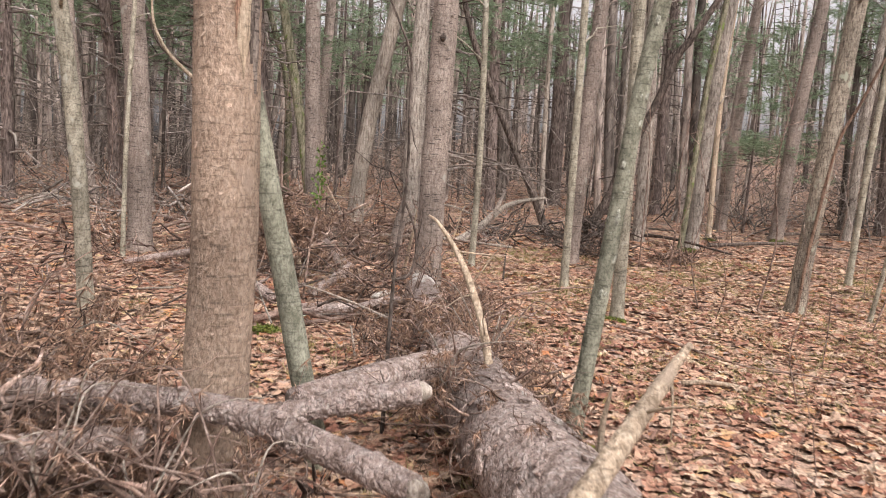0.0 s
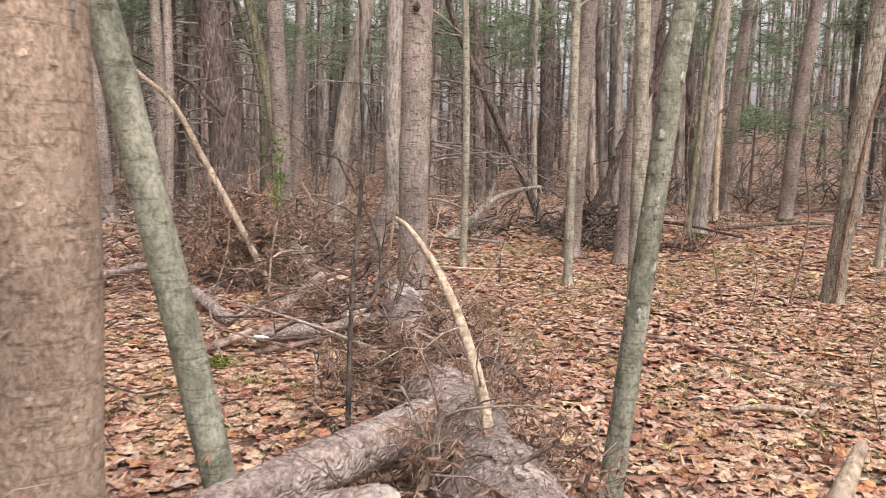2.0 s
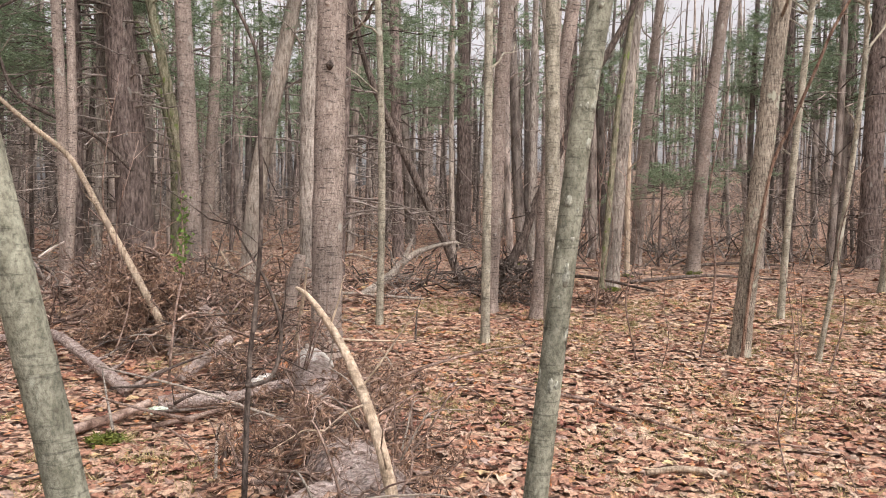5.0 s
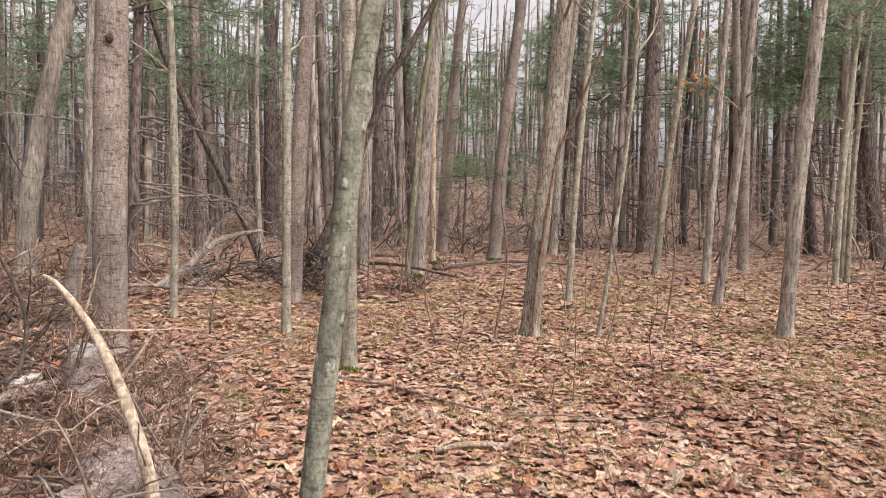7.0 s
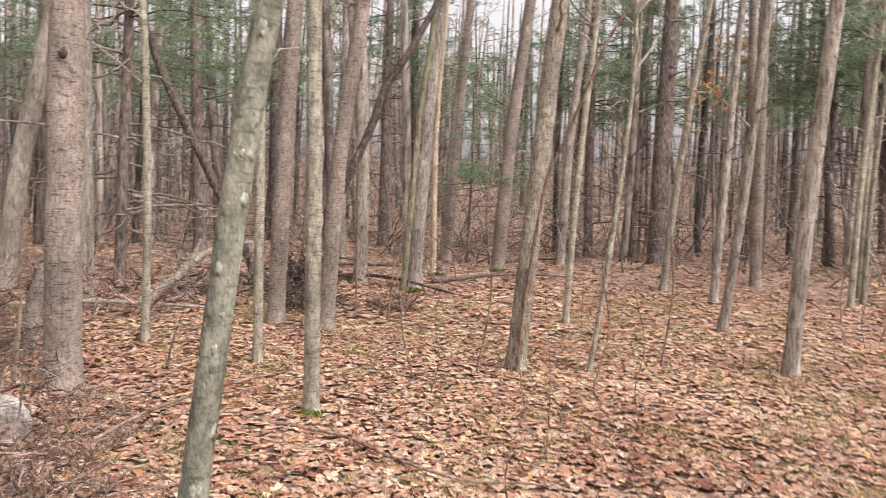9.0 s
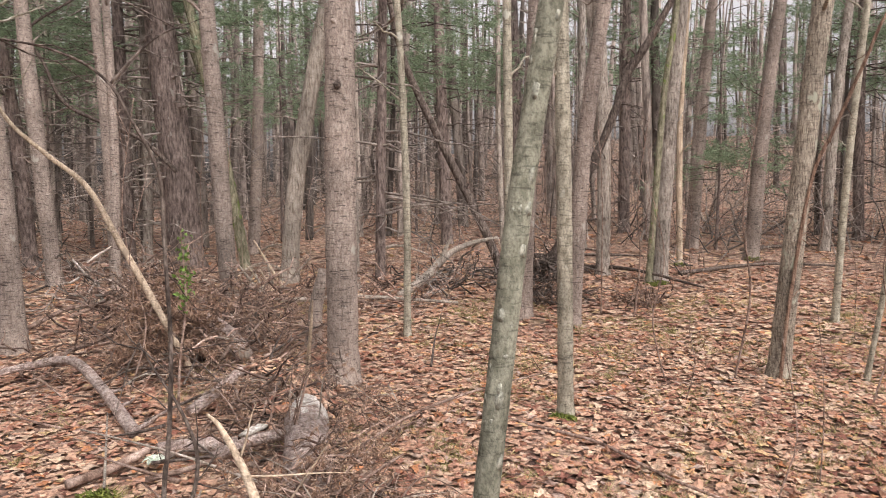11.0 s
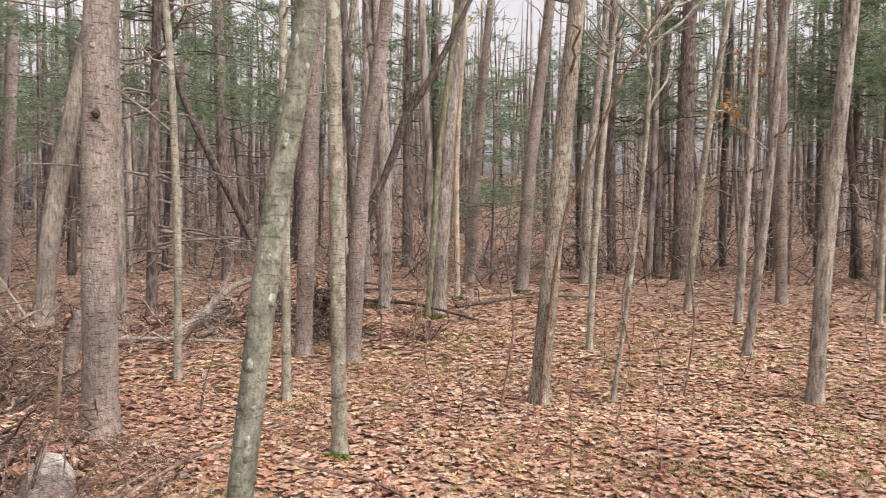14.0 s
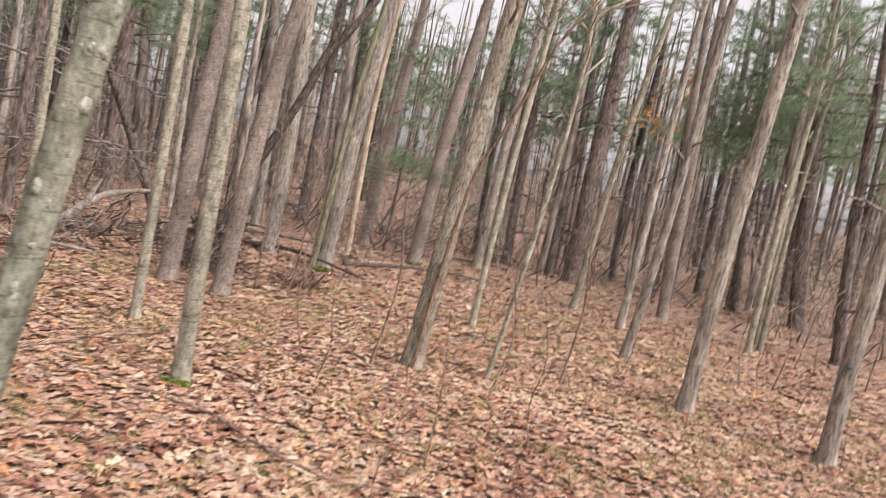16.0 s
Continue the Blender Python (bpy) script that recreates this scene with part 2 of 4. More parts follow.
def tube(points, radii, sides=8, rough=0.0, cap=True):
    """Rings swept along points; rough: uneven surface as a share of the radius."""
    p = np.asarray(points, float)
    r = np.interp(np.linspace(0, 1, len(p)), np.linspace(0, 1, len(radii)), radii) if len(radii) != len(p) else np.asarray(radii, float)
    t = np.gradient(p, axis=0)
    t /= np.linalg.norm(t, axis=1)[:, None] + 1e-9
    main = t.mean(0)
    ref = np.eye(3)[int(np.argmin(np.abs(main)))]
    u = np.cross(t, ref)
    u /= np.linalg.norm(u, axis=1)[:, None] + 1e-9
    v = np.cross(t, u)
    a = np.arange(sides) * 2 * np.pi / sides
    rr = np.repeat(r[:, None], sides, 1)
    if rough:
        s = np.linspace(0, 1, len(p))[:, None] * np.linalg.norm(np.diff(p, axis=0), axis=1).sum()
        w = np.zeros_like(rr)
        for f, g, h in ((1, 1.7, 0.5), (2, 3.1, 0.35), (3, 6.3, 0.3), (5, 13.0, 0.18)):
            w += h * np.sin(f * a[None, :] + rng.uniform(0, 6.3) + 0.6 * np.sin(s * g + rng.uniform(0, 6.3))) * np.sin(s * g * 0.8 + rng.uniform(0, 6.3))
        rr = rr * (1 + rough * w + rough * 0.35 * rng.uniform(-1, 1, rr.shape))
    ring = p[:, None, :] + rr[..., None] * (np.cos(a)[None, :, None] * u[:, None, :] + np.sin(a)[None, :, None] * v[:, None, :])
    vs = ring.reshape(-1, 3)
    i = np.arange(len(p) - 1)[:, None] * sides
    j = np.arange(sides)[None, :]
    k = (j + 1) % sides
    f = np.stack([i + j, i + k, i + sides + k, i + sides + j], -1).reshape(-1, 4)
    return vs, f, sides, cap


class Bag:
    """Gathers pieces of geometry for one mesh."""

    def __init__(self):
        self.v, self.f, self.n = [], [], 0

    def add(self, vs, fs):
        self.v.append(np.asarray(vs, float))
        self.f.extend((np.asarray(fs) + self.n).tolist())
        self.n += len(vs)

    def tube(self, *args, **kw):
        vs, f, sides, cap = tube(*args, **kw)
        n0, n = self.n, len(vs)
        self.add(vs, f)
        if cap:
            self.f.append(list(range(n0 + sides - 1, n0 - 1, -1)))
            self.f.append(list(range(n0 + n - sides, n0 + n)))
        return self

    def mesh(self, name, material, smooth=True):
        me = bpy.data.meshes.new(name)
        me.from_pydata(np.vstack(self.v).tolist(), [], self.f)
        if smooth:
            me.polygons.foreach_set("use_smooth", [True] * len(me.polygons))
        me.materials.append(material)
        me.update()
        return me


def part(name, bag, material, parent=None, label="", smooth=True):
    ob = new(name, bag.mesh(name, material, smooth))
    if parent:
        ob.parent = parent
    return tagged(ob, label)


def root(name, x, y, z=None):
    ob = new(name)
    ob.empty_display_size = 0.2
    ob.matrix_basis = pose(x, y, float(lie(x, y)) if z is None else z)
    return ob


def blades(centres, size, width, count, spread=1.0, down=0.0):
    """Thin pointed triangles that fan out from each centre."""
    c = np.repeat(np.asarray(centres, float), count, 0)
    d = rng.normal(size=c.shape) * (1, 1, spread)
    d[:, 2] -= down
    d /= np.linalg.norm(d, axis=1)[:, None] + 1e-9
    s = np.cross(d, rng.normal(size=c.shape))
    s /= np.linalg.norm(s, axis=1)[:, None] + 1e-9
    ln = size * rng.uniform(0.5, 1.2, (len(c), 1))
    vs = np.stack([c - s * width / 2, c + s * width / 2, c + d * ln], 1).reshape(-1, 3)
    return vs, np.arange(len(vs)).reshape(-1, 3)


def twig(bag, start, way, length, r, sides=3, droop=0.0, wiggle=0.12, segs=4):
    """One crooked thin branch."""
    way = np.asarray(way, float) / np.linalg.norm(way)
    s = np.linspace(0, 1, segs + 1)[:, None]
    p = np.asarray(start, float) + way * length * s + rng.normal(size=(segs + 1, 3)) * wiggle * length * s * 0.4
    p[:, 2] -= droop * length * s[:, 0] ** 2
    bag.tube(p, [r, r * 0.25], sides=sides, cap=False)
    return p



def twigs_at(bag, starts, ways, lengths, radii, segs=4, droop=0.0, wiggle=0.12):
    """Many crooked thin branches at once."""
    st, w = np.asarray(starts, float), np.asarray(ways, float)
    w = w / (np.linalg.norm(w, axis=1)[:, None] + 1e-9)
    n, ln, r = len(st), np.asarray(lengths, float)[:, None, None], np.asarray(radii, float)[:, None, None]
    s = np.linspace(0, 1, segs + 1)[None, :, None]
    p = st[:, None] + w[:, None] * ln * s + rng.normal(size=(n, segs + 1, 3)) * wiggle * ln * s * 0.4
    p[..., 2] -= droop * ln[..., 0] * s[..., 0] ** 2
    u = np.cross(w, np.where(np.abs(w[:, 2:]) > 0.8, [[1.0, 0, 0]], [[0, 0, 1.0]]))
    u /= np.linalg.norm(u, axis=1)[:, None] + 1e-9
    v = np.cross(w, u)
    a = np.arange(3) * 2 * np.pi / 3
    ring = np.cos(a)[None, :, None] * u[:, None] + np.sin(a)[None, :, None] * v[:, None]
    vs = (p[:, :, None] + (r * (1 - 0.75 * s))[..., None] * ring[:, None]).reshape(-1, 3)
    i = np.arange(segs)[:, None] * 3
    j = np.arange(3)[None, :]
    k = (j + 1) % 3
    f = np.stack([i + j, i + k, i + 3 + k, i + 3 + j], -1).reshape(-1, 4)
    bag.add(vs, (np.arange(n)[:, None, None] * 3 * (segs + 1) + f[None]).reshape(-1, 4))
    return p


# ---- ground ----


def build_ground():
    radii = np.concatenate([np.arange(0, 30, 0.25), np.geomspace(30, 2500, 60)])
    m = 160
    a = np.arange(m) * 2 * np.pi / m
    x, y = 0.5 + radii[:, None] * np.cos(a), 4 + radii[:, None] * np.sin(a)
    vs = np.stack([x, y, lie(x, y)], -1).reshape(-1, 3)
    i, j = np.arange(len(radii) - 1)[:, None] * m, np.arange(m)[None, :]
    k = (j + 1) % m
    bag = Bag()
    bag.add(vs, np.stack([i + j, i + m + j, i + m + k, i + k], -1).reshape(-1, 4))
    return tagged(part("ground", bag, FLOOR), "forest floor of brown oak leaf litter over soil", "ground", kind="structure")


ground = build_ground()

# ---- trees ----
KINDS = {
    "tan": (TAN, "tall tree with reddish tan bark", 0.05), "grey": (GREY, "tall straight tree with grey bark", 0.05),
    "maple": (MAPLE, "slender young tree with smooth greenish bark", 0.03), "lichen": (LICHEN, "young green-barked tree with pale lichen spots", 0.03),
    "furrow": (FURROW, "tree with deeply furrowed grey-brown bark", 0.1), "pine": (PINE, "dark pine with dead lower branches", 0.07),
    "pale": (PALE, "thin dead trunk without bark", 0.05), "weathered": (WEATHERED, "leaning pale weathered trunk", 0.06),
    "mossy": (MOSSY, "mossy greenish trunk among the leaves", 0.06), "flaky": (FLAKY, "thick trunk with flaky orange-tan bark", 0.035)}


def pine_foliage(bag, start, way, length, dense=1.0):
    """Flat sprays of needles along a bough."""
    n = max(3, int(length * 16 * dense))
    s = rng.uniform(0.25, 1.0, n)[:, None]
    side = np.array([-way[1], way[0], 0]) / (np.hypot(way[0], way[1]) + 1e-6)
    c = np.asarray(start) + np.asarray(way) * length * s + side * rng.normal(0, 0.22, (n, 1)) * length * 0.6
    c[:, 2] += rng.normal(-0.06, 0.08, n)
    bag.add(*blades(c, 0.2, 0.017, 11, 0.55))


def stand(kind, r, at, *offsets, height=None, crown=True, name="tree", label="", limbs=None):
    """A standing tree from its base, through the given offsets, up to its height."""
    mat, words, rough = KINDS[kind]
    x, y = at
    far = math.hypot(x - 0.5, y - 1.5)
    tree = root("pine_tree" if kind == "pine" else name, x, y)
    offs = [(0, 0, -0.25), (0, 0, 0.0)] + [tuple(o) for o in offsets]
    last, prev = np.array(offs[-1]), np.array(offs[-2])
    top = height or float(np.clip(7 + 55 * r + rng.uniform(-1, 2), 6, 19))
    if top > last[2] + 0.5:
        w = (last - prev) / max(0.2, last[2] - prev[2])
        up = top - last[2]
        offs += [tuple(last + (w * 0.9) * up * 0.4 + rng.normal(0, 0.08, 3) * (1, 1, 0)), tuple(last + (w * 0.7) * up + rng.normal(0, 0.15, 3) * (1, 1, 0))]
    near = far < 7
    path = spline(offs, 0.04 if near else 0.12 if far < 14 else 0.3)
    h = path[:, 2]
    rad = r * np.interp(h, [-0.3, 0, 0.12, 0.35, 2.5, 6, max(7, top)], [1.5, 1.35, 1.15, 1.04, 1.0, 0.84, 0.15])
    if kind in ("maple", "lichen", "tan"):
        for z in np.arange(0.35, 6, 0.33):
            z = z + rng.uniform(-0.12, 0.12)
            rad = rad * (1 + rng.uniform(0.03, 0.09) * (0.4 if kind == "lichen" else 1.0) * np.exp(-((h - z) / (0.02 + 0.1 * r)) ** 2))
    trunk = part("trunk", Bag().tube(path, rad, sides=40 if near else 18 if far < 14 else 10, rough=rough), mat, tree)
    if far < 17 and kind in ("tan", "grey", "maple", "furrow", "weathered"):
        for _ in range(6 if far < 13 else 3):
            z, a = rng.uniform(0.5, 4.2), rng.uniform(-2.9, -0.2)
            i = int(np.argmin(np.abs(h - z)))
            c = path[i] + np.array([math.cos(a), math.sin(a), 0]) * rad[i] * 0.93
            out = np.array([math.cos(a), math.sin(a), 0.35])
            e = min(0.024, r * rng.uniform(0.16, 0.3))
            part("knot", Bag().tube([c - out * e * 0.6, c + out * e * 0.35, c + out * e * 0.9], [e * 1.5, e * 1.1, e * 0.4], sides=8, rough=0.25), mat, tree)
    # dead stubs and boughs
    count = limbs if limbs is not None else ((40 if x < 0 else 20) if kind == "pine" else 4 if far > 8 else 1)
    spray = Bag()
    twigs = Bag()
    for _ in range(count):
        z = rng.uniform(0.9, 6.5) if kind == "pine" else rng.uniform(2.2, 6.5)
        c = np.array([np.interp(z, h, path[:, 0]), np.interp(z, h, path[:, 1]), z])
        a = rng.uniform(0, 2 * np.pi)
        way = np.array([math.cos(a), math.sin(a), rng.uniform(-0.25, 0.25) if kind == "pine" else rng.uniform(0.2, 1.0)])
        ln = (rng.uniform(1.0, 3.2) if x < 0 else rng.uniform(0.6, 2.4)) if kind == "pine" else rng.uniform(0.3, 1.3)
        one = Bag()
        p = twig(one, c, way, ln, min(0.02, r * 0.25) + (0.009 if kind == "pine" and x < 0 else 0.004), 5, 0.12, 0.16, 6)
        wood = (FARTWIG if x < 0 else DARKTWIG) if kind == "pine" else mat
        limb = part("branch", one, wood, tree)
        for q in p[2:6:2]:
            side = Bag()
            twig(side, q, way + rng.normal(0, 0.6, 3), ln * rng.uniform(0.25, 0.55), 0.006, 3)
            part("twig", side, wood, limb)
    if crown:
        lo = min(top * 0.6, (4.0 if x < 3 else 4.8) if kind == "pine" else 6.0)
        for _ in range(34 if kind == "pine" else 9):
            z = rng.uniform(lo, top * 0.97) if rng.random() < 0.35 else rng.uniform(lo, max(lo + 1, min(9.5, top * 0.8)))
            c = np.array([np.interp(z, h, path[:, 0]), np.interp(z, h, path[:, 1]), z])
            a = rng.uniform(0, 2 * np.pi)
            ln = (1 - 0.6 * z / top) * rng.uniform(1.2, 3.0)
            way = np.array([math.cos(a), math.sin(a), rng.uniform(-0.1, 0.3) if kind == "pine" else rng.uniform(0.4, 1.4)])
            p = twig(twigs, c, way, ln, 0.02, 4, 0.05, 0.15, 5)
            for q in p[2:]:
                w2 = way + rng.normal(0, 0.6, 3)
                twig(twigs, q, w2, ln * 0.4, 0.007, 3)
                if kind == "pine":
                    pine_foliage(spray, q, w2 / np.linalg.norm(w2), ln * 0.5)
        part("crown", twigs, DARKTWIG if kind == "pine" else mat, tree)
        if spray.n:
            part("needles", spray, NEEDLE, tree, "green needles")
    return tagged(tree, label or words, "tree", "trees of the wood"), path, trunk


stand("maple", 0.066, (2.01, 8.05), (-0.03, 0.01, 1.87), (-0.08, 0.01, 3.82))
stand("tan", 0.109, (2.87, 11.96), (0.13, -0.02, 2.46), (0.41, -0.08, 4.82))
LICHENED = stand("lichen", 0.047, (0.83, 4.11), (0.06, 0.04, 0.50), (0.12, 0.08, 1.00), (0.18, 0.12, 1.50), (0.24, 0.15, 2.00), (0.33, 0.19, 2.57), limbs=0)
stand("furrow", 0.104, (4.48, 9.16), (0.12, -0.06, 1.87), (0.31, -0.14, 4.38))
stand("grey", 0.087, (7.59, 8.32), (0.05, -0.05, 1.97), (0.17, -0.17, 4.54))
stand("grey", 0.167, (5.37, 15.89), (0.13, -0.04, 3.17), (0.35, -0.11, 5.96))
stand("pale", 0.067, (6.58, 18.16), (-0.05, 0.02, 3.33), (0.10, -0.03, 6.59))
stand("mossy", 0.062, (5.09, 15.62), (0.09, -0.03, 1.70), (0.21, -0.06, 3.69), height=7, crown=False, limbs=0)
SCARRED = stand("tan", 0.157, (-0.11, 9.35), (0.01, 0.00, 2.30), (0.03, 0.00, 4.35))
stand("grey", 0.142, (-0.53, 15.20), (-0.04, -0.00, 2.76), (-0.08, -0.01, 5.05))
stand("maple", 0.046, (0.54, 11.42), (-0.00, -0.00, 1.98), (-0.10, -0.00, 4.37), height=7.5)
stand("maple", 0.051, (1.75, 10.06), (-0.02, 0.00, 2.17), (-0.05, 0.01, 4.16), height=7.5)
stand("tan", 0.121, (2.26, 12.56), (0.06, -0.01, 2.43), (0.17, -0.02, 4.86))
stand("weathered", 0.169, (-1.86, 16.30), (0.21, 0.04, 2.29), (0.95, 0.16, 6.20))
stand("grey", 0.146, (-0.60, 14.78), (-0.04, -0.00, 2.44), (0.01, 0.00, 4.59))
stand("tan", 0.127, (-2.16, 12.89), (-0.13, -0.03, 2.71), (-0.25, -0.06, 5.24))
stand("tan", 0.158, (-4.31, 10.79), (-0.07, -0.04, 2.25), (-0.26, -0.14, 4.66))
stand("maple", 0.030, (-4.24, 10.04), (0.02, 0.01, 1.93), (0.13, 0.07, 4.52), height=5.5)
stand("maple", 0.062, (-2.89, 6.17), (-0.08, -0.04, 1.31), (-0.22, -0.10, 2.63))
stand("grey", 0.109, (5.13, 21.67), (-0.06, 0.01, 4.15), (-0.06, 0.01, 7.16))
stand("grey", 0.134, (4.58, 17.13), (-0.03, 0.01, 2.57), (-0.37, 0.09, 6.09))
stand("pine", 0.186, (7.59, 26.47), (-0.02, 0.00, 4.31), (-0.02, 0.00, 8.49))
stand("tan", 0.129, (8.04, 21.49), (0.13, -0.05, 3.57), (0.45, -0.16, 7.50))
stand("tan", 0.169, (8.67, 19.18), (0.19, -0.08, 3.50), (0.53, -0.23, 7.07))
stand("maple", 0.049, (6.61, 11.86), (0.07, -0.04, 2.18), (0.23, -0.12, 4.79), height=7.5)
stand("grey", 0.132, (11.35, 20.79), (0.12, -0.06, 3.72), (0.43, -0.23, 7.72))
stand("pine", 0.150, (13.63, 23.09), (-0.09, 0.05, 3.01), (-0.15, 0.09, 8.49))
stand("maple", 0.027, (5.40, 9.10), (0.09, -0.05, 0.83), (0.22, -0.13, 2.35), height=5.5)
stand("pine", 0.298, (14.81, 21.01), (-0.00, 0.00, 3.92), (0.04, -0.03, 8.17))
stand("pine", 0.170, (16.12, 24.11), (0.00, -0.00, 4.09), (0.09, -0.06, 8.96))
stand("maple", 0.075, (10.90, 15.30), (0.18, -0.13, 2.84), (0.54, -0.39, 6.45))
stand("grey", 0.077, (10.60, 13.30), (0.07, -0.06, 2.80), (0.17, -0.14, 5.99))
stand("grey", 0.069, (8.65, 10.73), (0.14, -0.12, 2.02), (0.30, -0.25, 5.19))
stand("tan", 0.120, (13.62, 15.52), (-0.07, 0.07, 3.60), (-0.13, 0.12, 6.84))
stand("maple", 0.061, (13.20, 12.52), (0.03, -0.04, 2.89), (0.16, -0.18, 6.10), height=7.5)
stand("maple", 0.052, (13.86, 12.81), (0.01, -0.02, 2.36), (0.13, -0.14, 5.37), height=7.5)
stand("pine", 0.107, (19.93, 19.50), (-0.02, 0.02, 4.09), (-0.11, 0.12, 8.42))
stand("pine", 0.211, (25.66, 22.21), (-0.13, 0.15, 4.30), (-0.28, 0.34, 9.48))
stand("grey", 0.086, (8.20, 6.93), (0.01, -0.01, 0.94), (0.04, -0.06, 2.35))
stand("pine", 0.111, (15.48, 12.24), (-0.12, 0.16, 1.97), (-0.19, 0.27, 4.10))
stand("pine", 0.210, (20.40, 17.30), (-0.28, 0.36, 3.53), (-0.47, 0.60, 7.04))
stand("maple", 0.075, (14.78, 13.69), (-0.03, 0.03, 2.67), (-0.01, 0.01, 4.93))
stand("pine", 0.117, (19.97, 19.24), (-0.22, 0.24, 3.11), (-0.47, 0.51, 7.22))
stand("tan", 0.111, (14.17, 16.10), (-0.13, 0.12, 1.95), (-0.27, 0.25, 5.02))
stand("pine", 0.376, (-4.51, 18.47), (-0.25, -0.08, 3.54), (-0.51, -0.16, 6.66))
stand("tan", 0.142, (-6.17, 15.77), (-0.16, -0.08, 2.77), (-0.33, -0.16, 5.94))
stand("tan", 0.081, (-4.95, 15.54), (0.07, 0.03, 2.79), (0.01, 0.01, 5.94))
stand("pine", 0.146, (-5.93, 18.83), (-0.02, -0.01, 3.55), (-0.05, -0.02, 6.78))
stand("tan", 0.152, (-3.69, 21.46), (0.20, 0.04, 3.79), (0.28, 0.06, 7.51))
stand("pine", 0.098, (-0.09, 16.64), (0.05, 0.00, 2.87), (0.12, 0.01, 6.25))
stand("pine", 0.166, (1.52, 23.36), (-0.11, 0.00, 3.14), (-0.27, 0.01, 8.01))
stand("pine", 0.269, (4.24, 28.36), (-0.13, 0.02, 5.14), (-0.28, 0.04, 9.21))
stand("weathered", 0.076, (3.15, 23.31), (-0.13, 0.02, 3.68), (-0.15, 0.02, 7.81))
stand("tan", 0.108, (-5.33, 16.52), (-0.06, -0.02, 2.74), (-0.17, -0.06, 5.37))
stand("mossy", 0.088, (-4.48, 21.57), (-0.08, -0.02, 3.21), (-0.91, -0.21, 6.13))
stand("tan", 0.127, (-7.79, 16.82), (-0.29, -0.13, 1.98), (-0.52, -0.24, 4.36))
stand("pine", 0.155, (-8.07, 18.64), (-0.10, -0.04, 2.35), (-0.32, -0.14, 4.74))
stand("pine", 0.125, (-9.56, 16.60), (-0.04, -0.02, 2.10), (-0.07, -0.04, 4.25))
stand("mossy", 0.116, (-3.11, 18.06), (-0.38, -0.07, 2.40), (-0.88, -0.15, 4.96))
stand("grey", 0.141, (4.55, 16.98), (-0.02, 0.01, 2.55), (-0.20, 0.05, 6.36))
stand("tan", 0.136, (8.08, 21.43), (0.18, -0.07, 3.82), (0.41, -0.15, 7.46))
stand("grey", 0.106, (-5.54, 18.87), (0.08, 0.03, 2.91), (0.06, 0.02, 6.81))


def crust_spots(tree, path, girth, n, z0, z1):
    """Pale lichen crusts that hug a trunk."""
    for _ in range(n):
        z, a0, k = rng.uniform(z0, z1), rng.uniform(-3.1, -0.6), 9
        i = int(np.argmin(np.abs(path[:, 2] - z)))
        r = girth * float(np.interp(z, [0, 0.35, 2.5, 6], [1.3, 1.04, 1.0, 0.84]))
        e = rng.uniform(0.006, 0.018)
        th = np.arange(k) * 2 * np.pi / k
        rr = e * rng.uniform(0.7, 1.15, k)
        ang, up = a0 + rr * np.cos(th) / r, rr * np.sin(th) * rng.uniform(1.0, 2.6)
        slope = (path[min(i + 5, len(path) - 1)] - path[i - 5])
        slope = slope / slope[2]

        def ring(q):
            return path[i] + up[:, None] * slope + q * np.stack([np.cos(ang), np.sin(ang), 0 * ang], 1)
        b = Bag()
        mid = (path[i] + (r + 0.0015) * np.array([math.cos(a0), math.sin(a0), 0]))[None]
        b.add(np.vstack([mid, ring(r + 0.001), ring(r - 0.006)]), [[0, 1 + j, 1 + (j + 1) % k] for j in range(k)])
        b.f.extend([[1 + j, 1 + k + j, 1 + k + (j + 1) % k, 1 + (j + 1) % k] for j in range(k)])
        part("lichen_spot", b, CRUST, tree, "pale grey-green lichen")


crust_spots(LICHENED[0], LICHENED[1], 0.047, 30, 0.9, 3.4)
scarred = SCARRED[0]
part("branch_scar", Bag().tube([(0.0, -0.14, 3.06), (0.005, -0.165, 3.1), (0.01, -0.16, 3.15)], [0.02, 0.05, 0.012], sides=9, rough=0.3), DARKTWIG, scarred, "dark branch scar")


def young_pine(x, y, top, low, reach):
    tree = root("young_pine", x, y)
    part("trunk", Bag().tube(spline([(0, 0, -0.1), (0.05, 0, top * 0.5), (0, 0.05, top)], 0.3), [0.05, 0.01], sides=8, rough=0.05), PINE, tree)
    wood, spray = Bag(), Bag()
    for _ in range(34):
        z = rng.uniform(low, top)
        a = rng.uniform(0, 2 * np.pi)
        way = np.array([math.cos(a), math.sin(a), rng.uniform(-0.15, 0.2)])
        ln = reach * (1.15 - 0.8 * (z - low) / (top - low)) * rng.uniform(0.6, 1.1)
        twig(wood, (0, 0, z), way, ln, 0.01, 3, 0.1)
        pine_foliage(spray, (0, 0, z), way, ln, 0.65)
    part("bough_wood", wood, DARKTWIG, tree)
    part("needles", spray, NEEDLE, tree, "soft green needles")
    tagged(tree, "young pine with soft green needles between bare trunks", "tree", "trees of the wood")


young_pine(8.5, 20.9, 5.6, 1.5, 2.3)
young_pine(10.2, 22.6, 6.2, 2.2, 2.4)
young_pine(-3.4, 24.0, 9.0, 3.6, 2.4)
young_pine(-8.5, 20.5, 8.5, 3.2, 2.4)
young_pine(0.6, 27.0, 9.5, 4.5, 2.2)
young_pine(17.0, 19.0, 8.5, 4.0, 2.0)
young_pine(20.0, 14.0, 9.0, 3.8, 2.2)


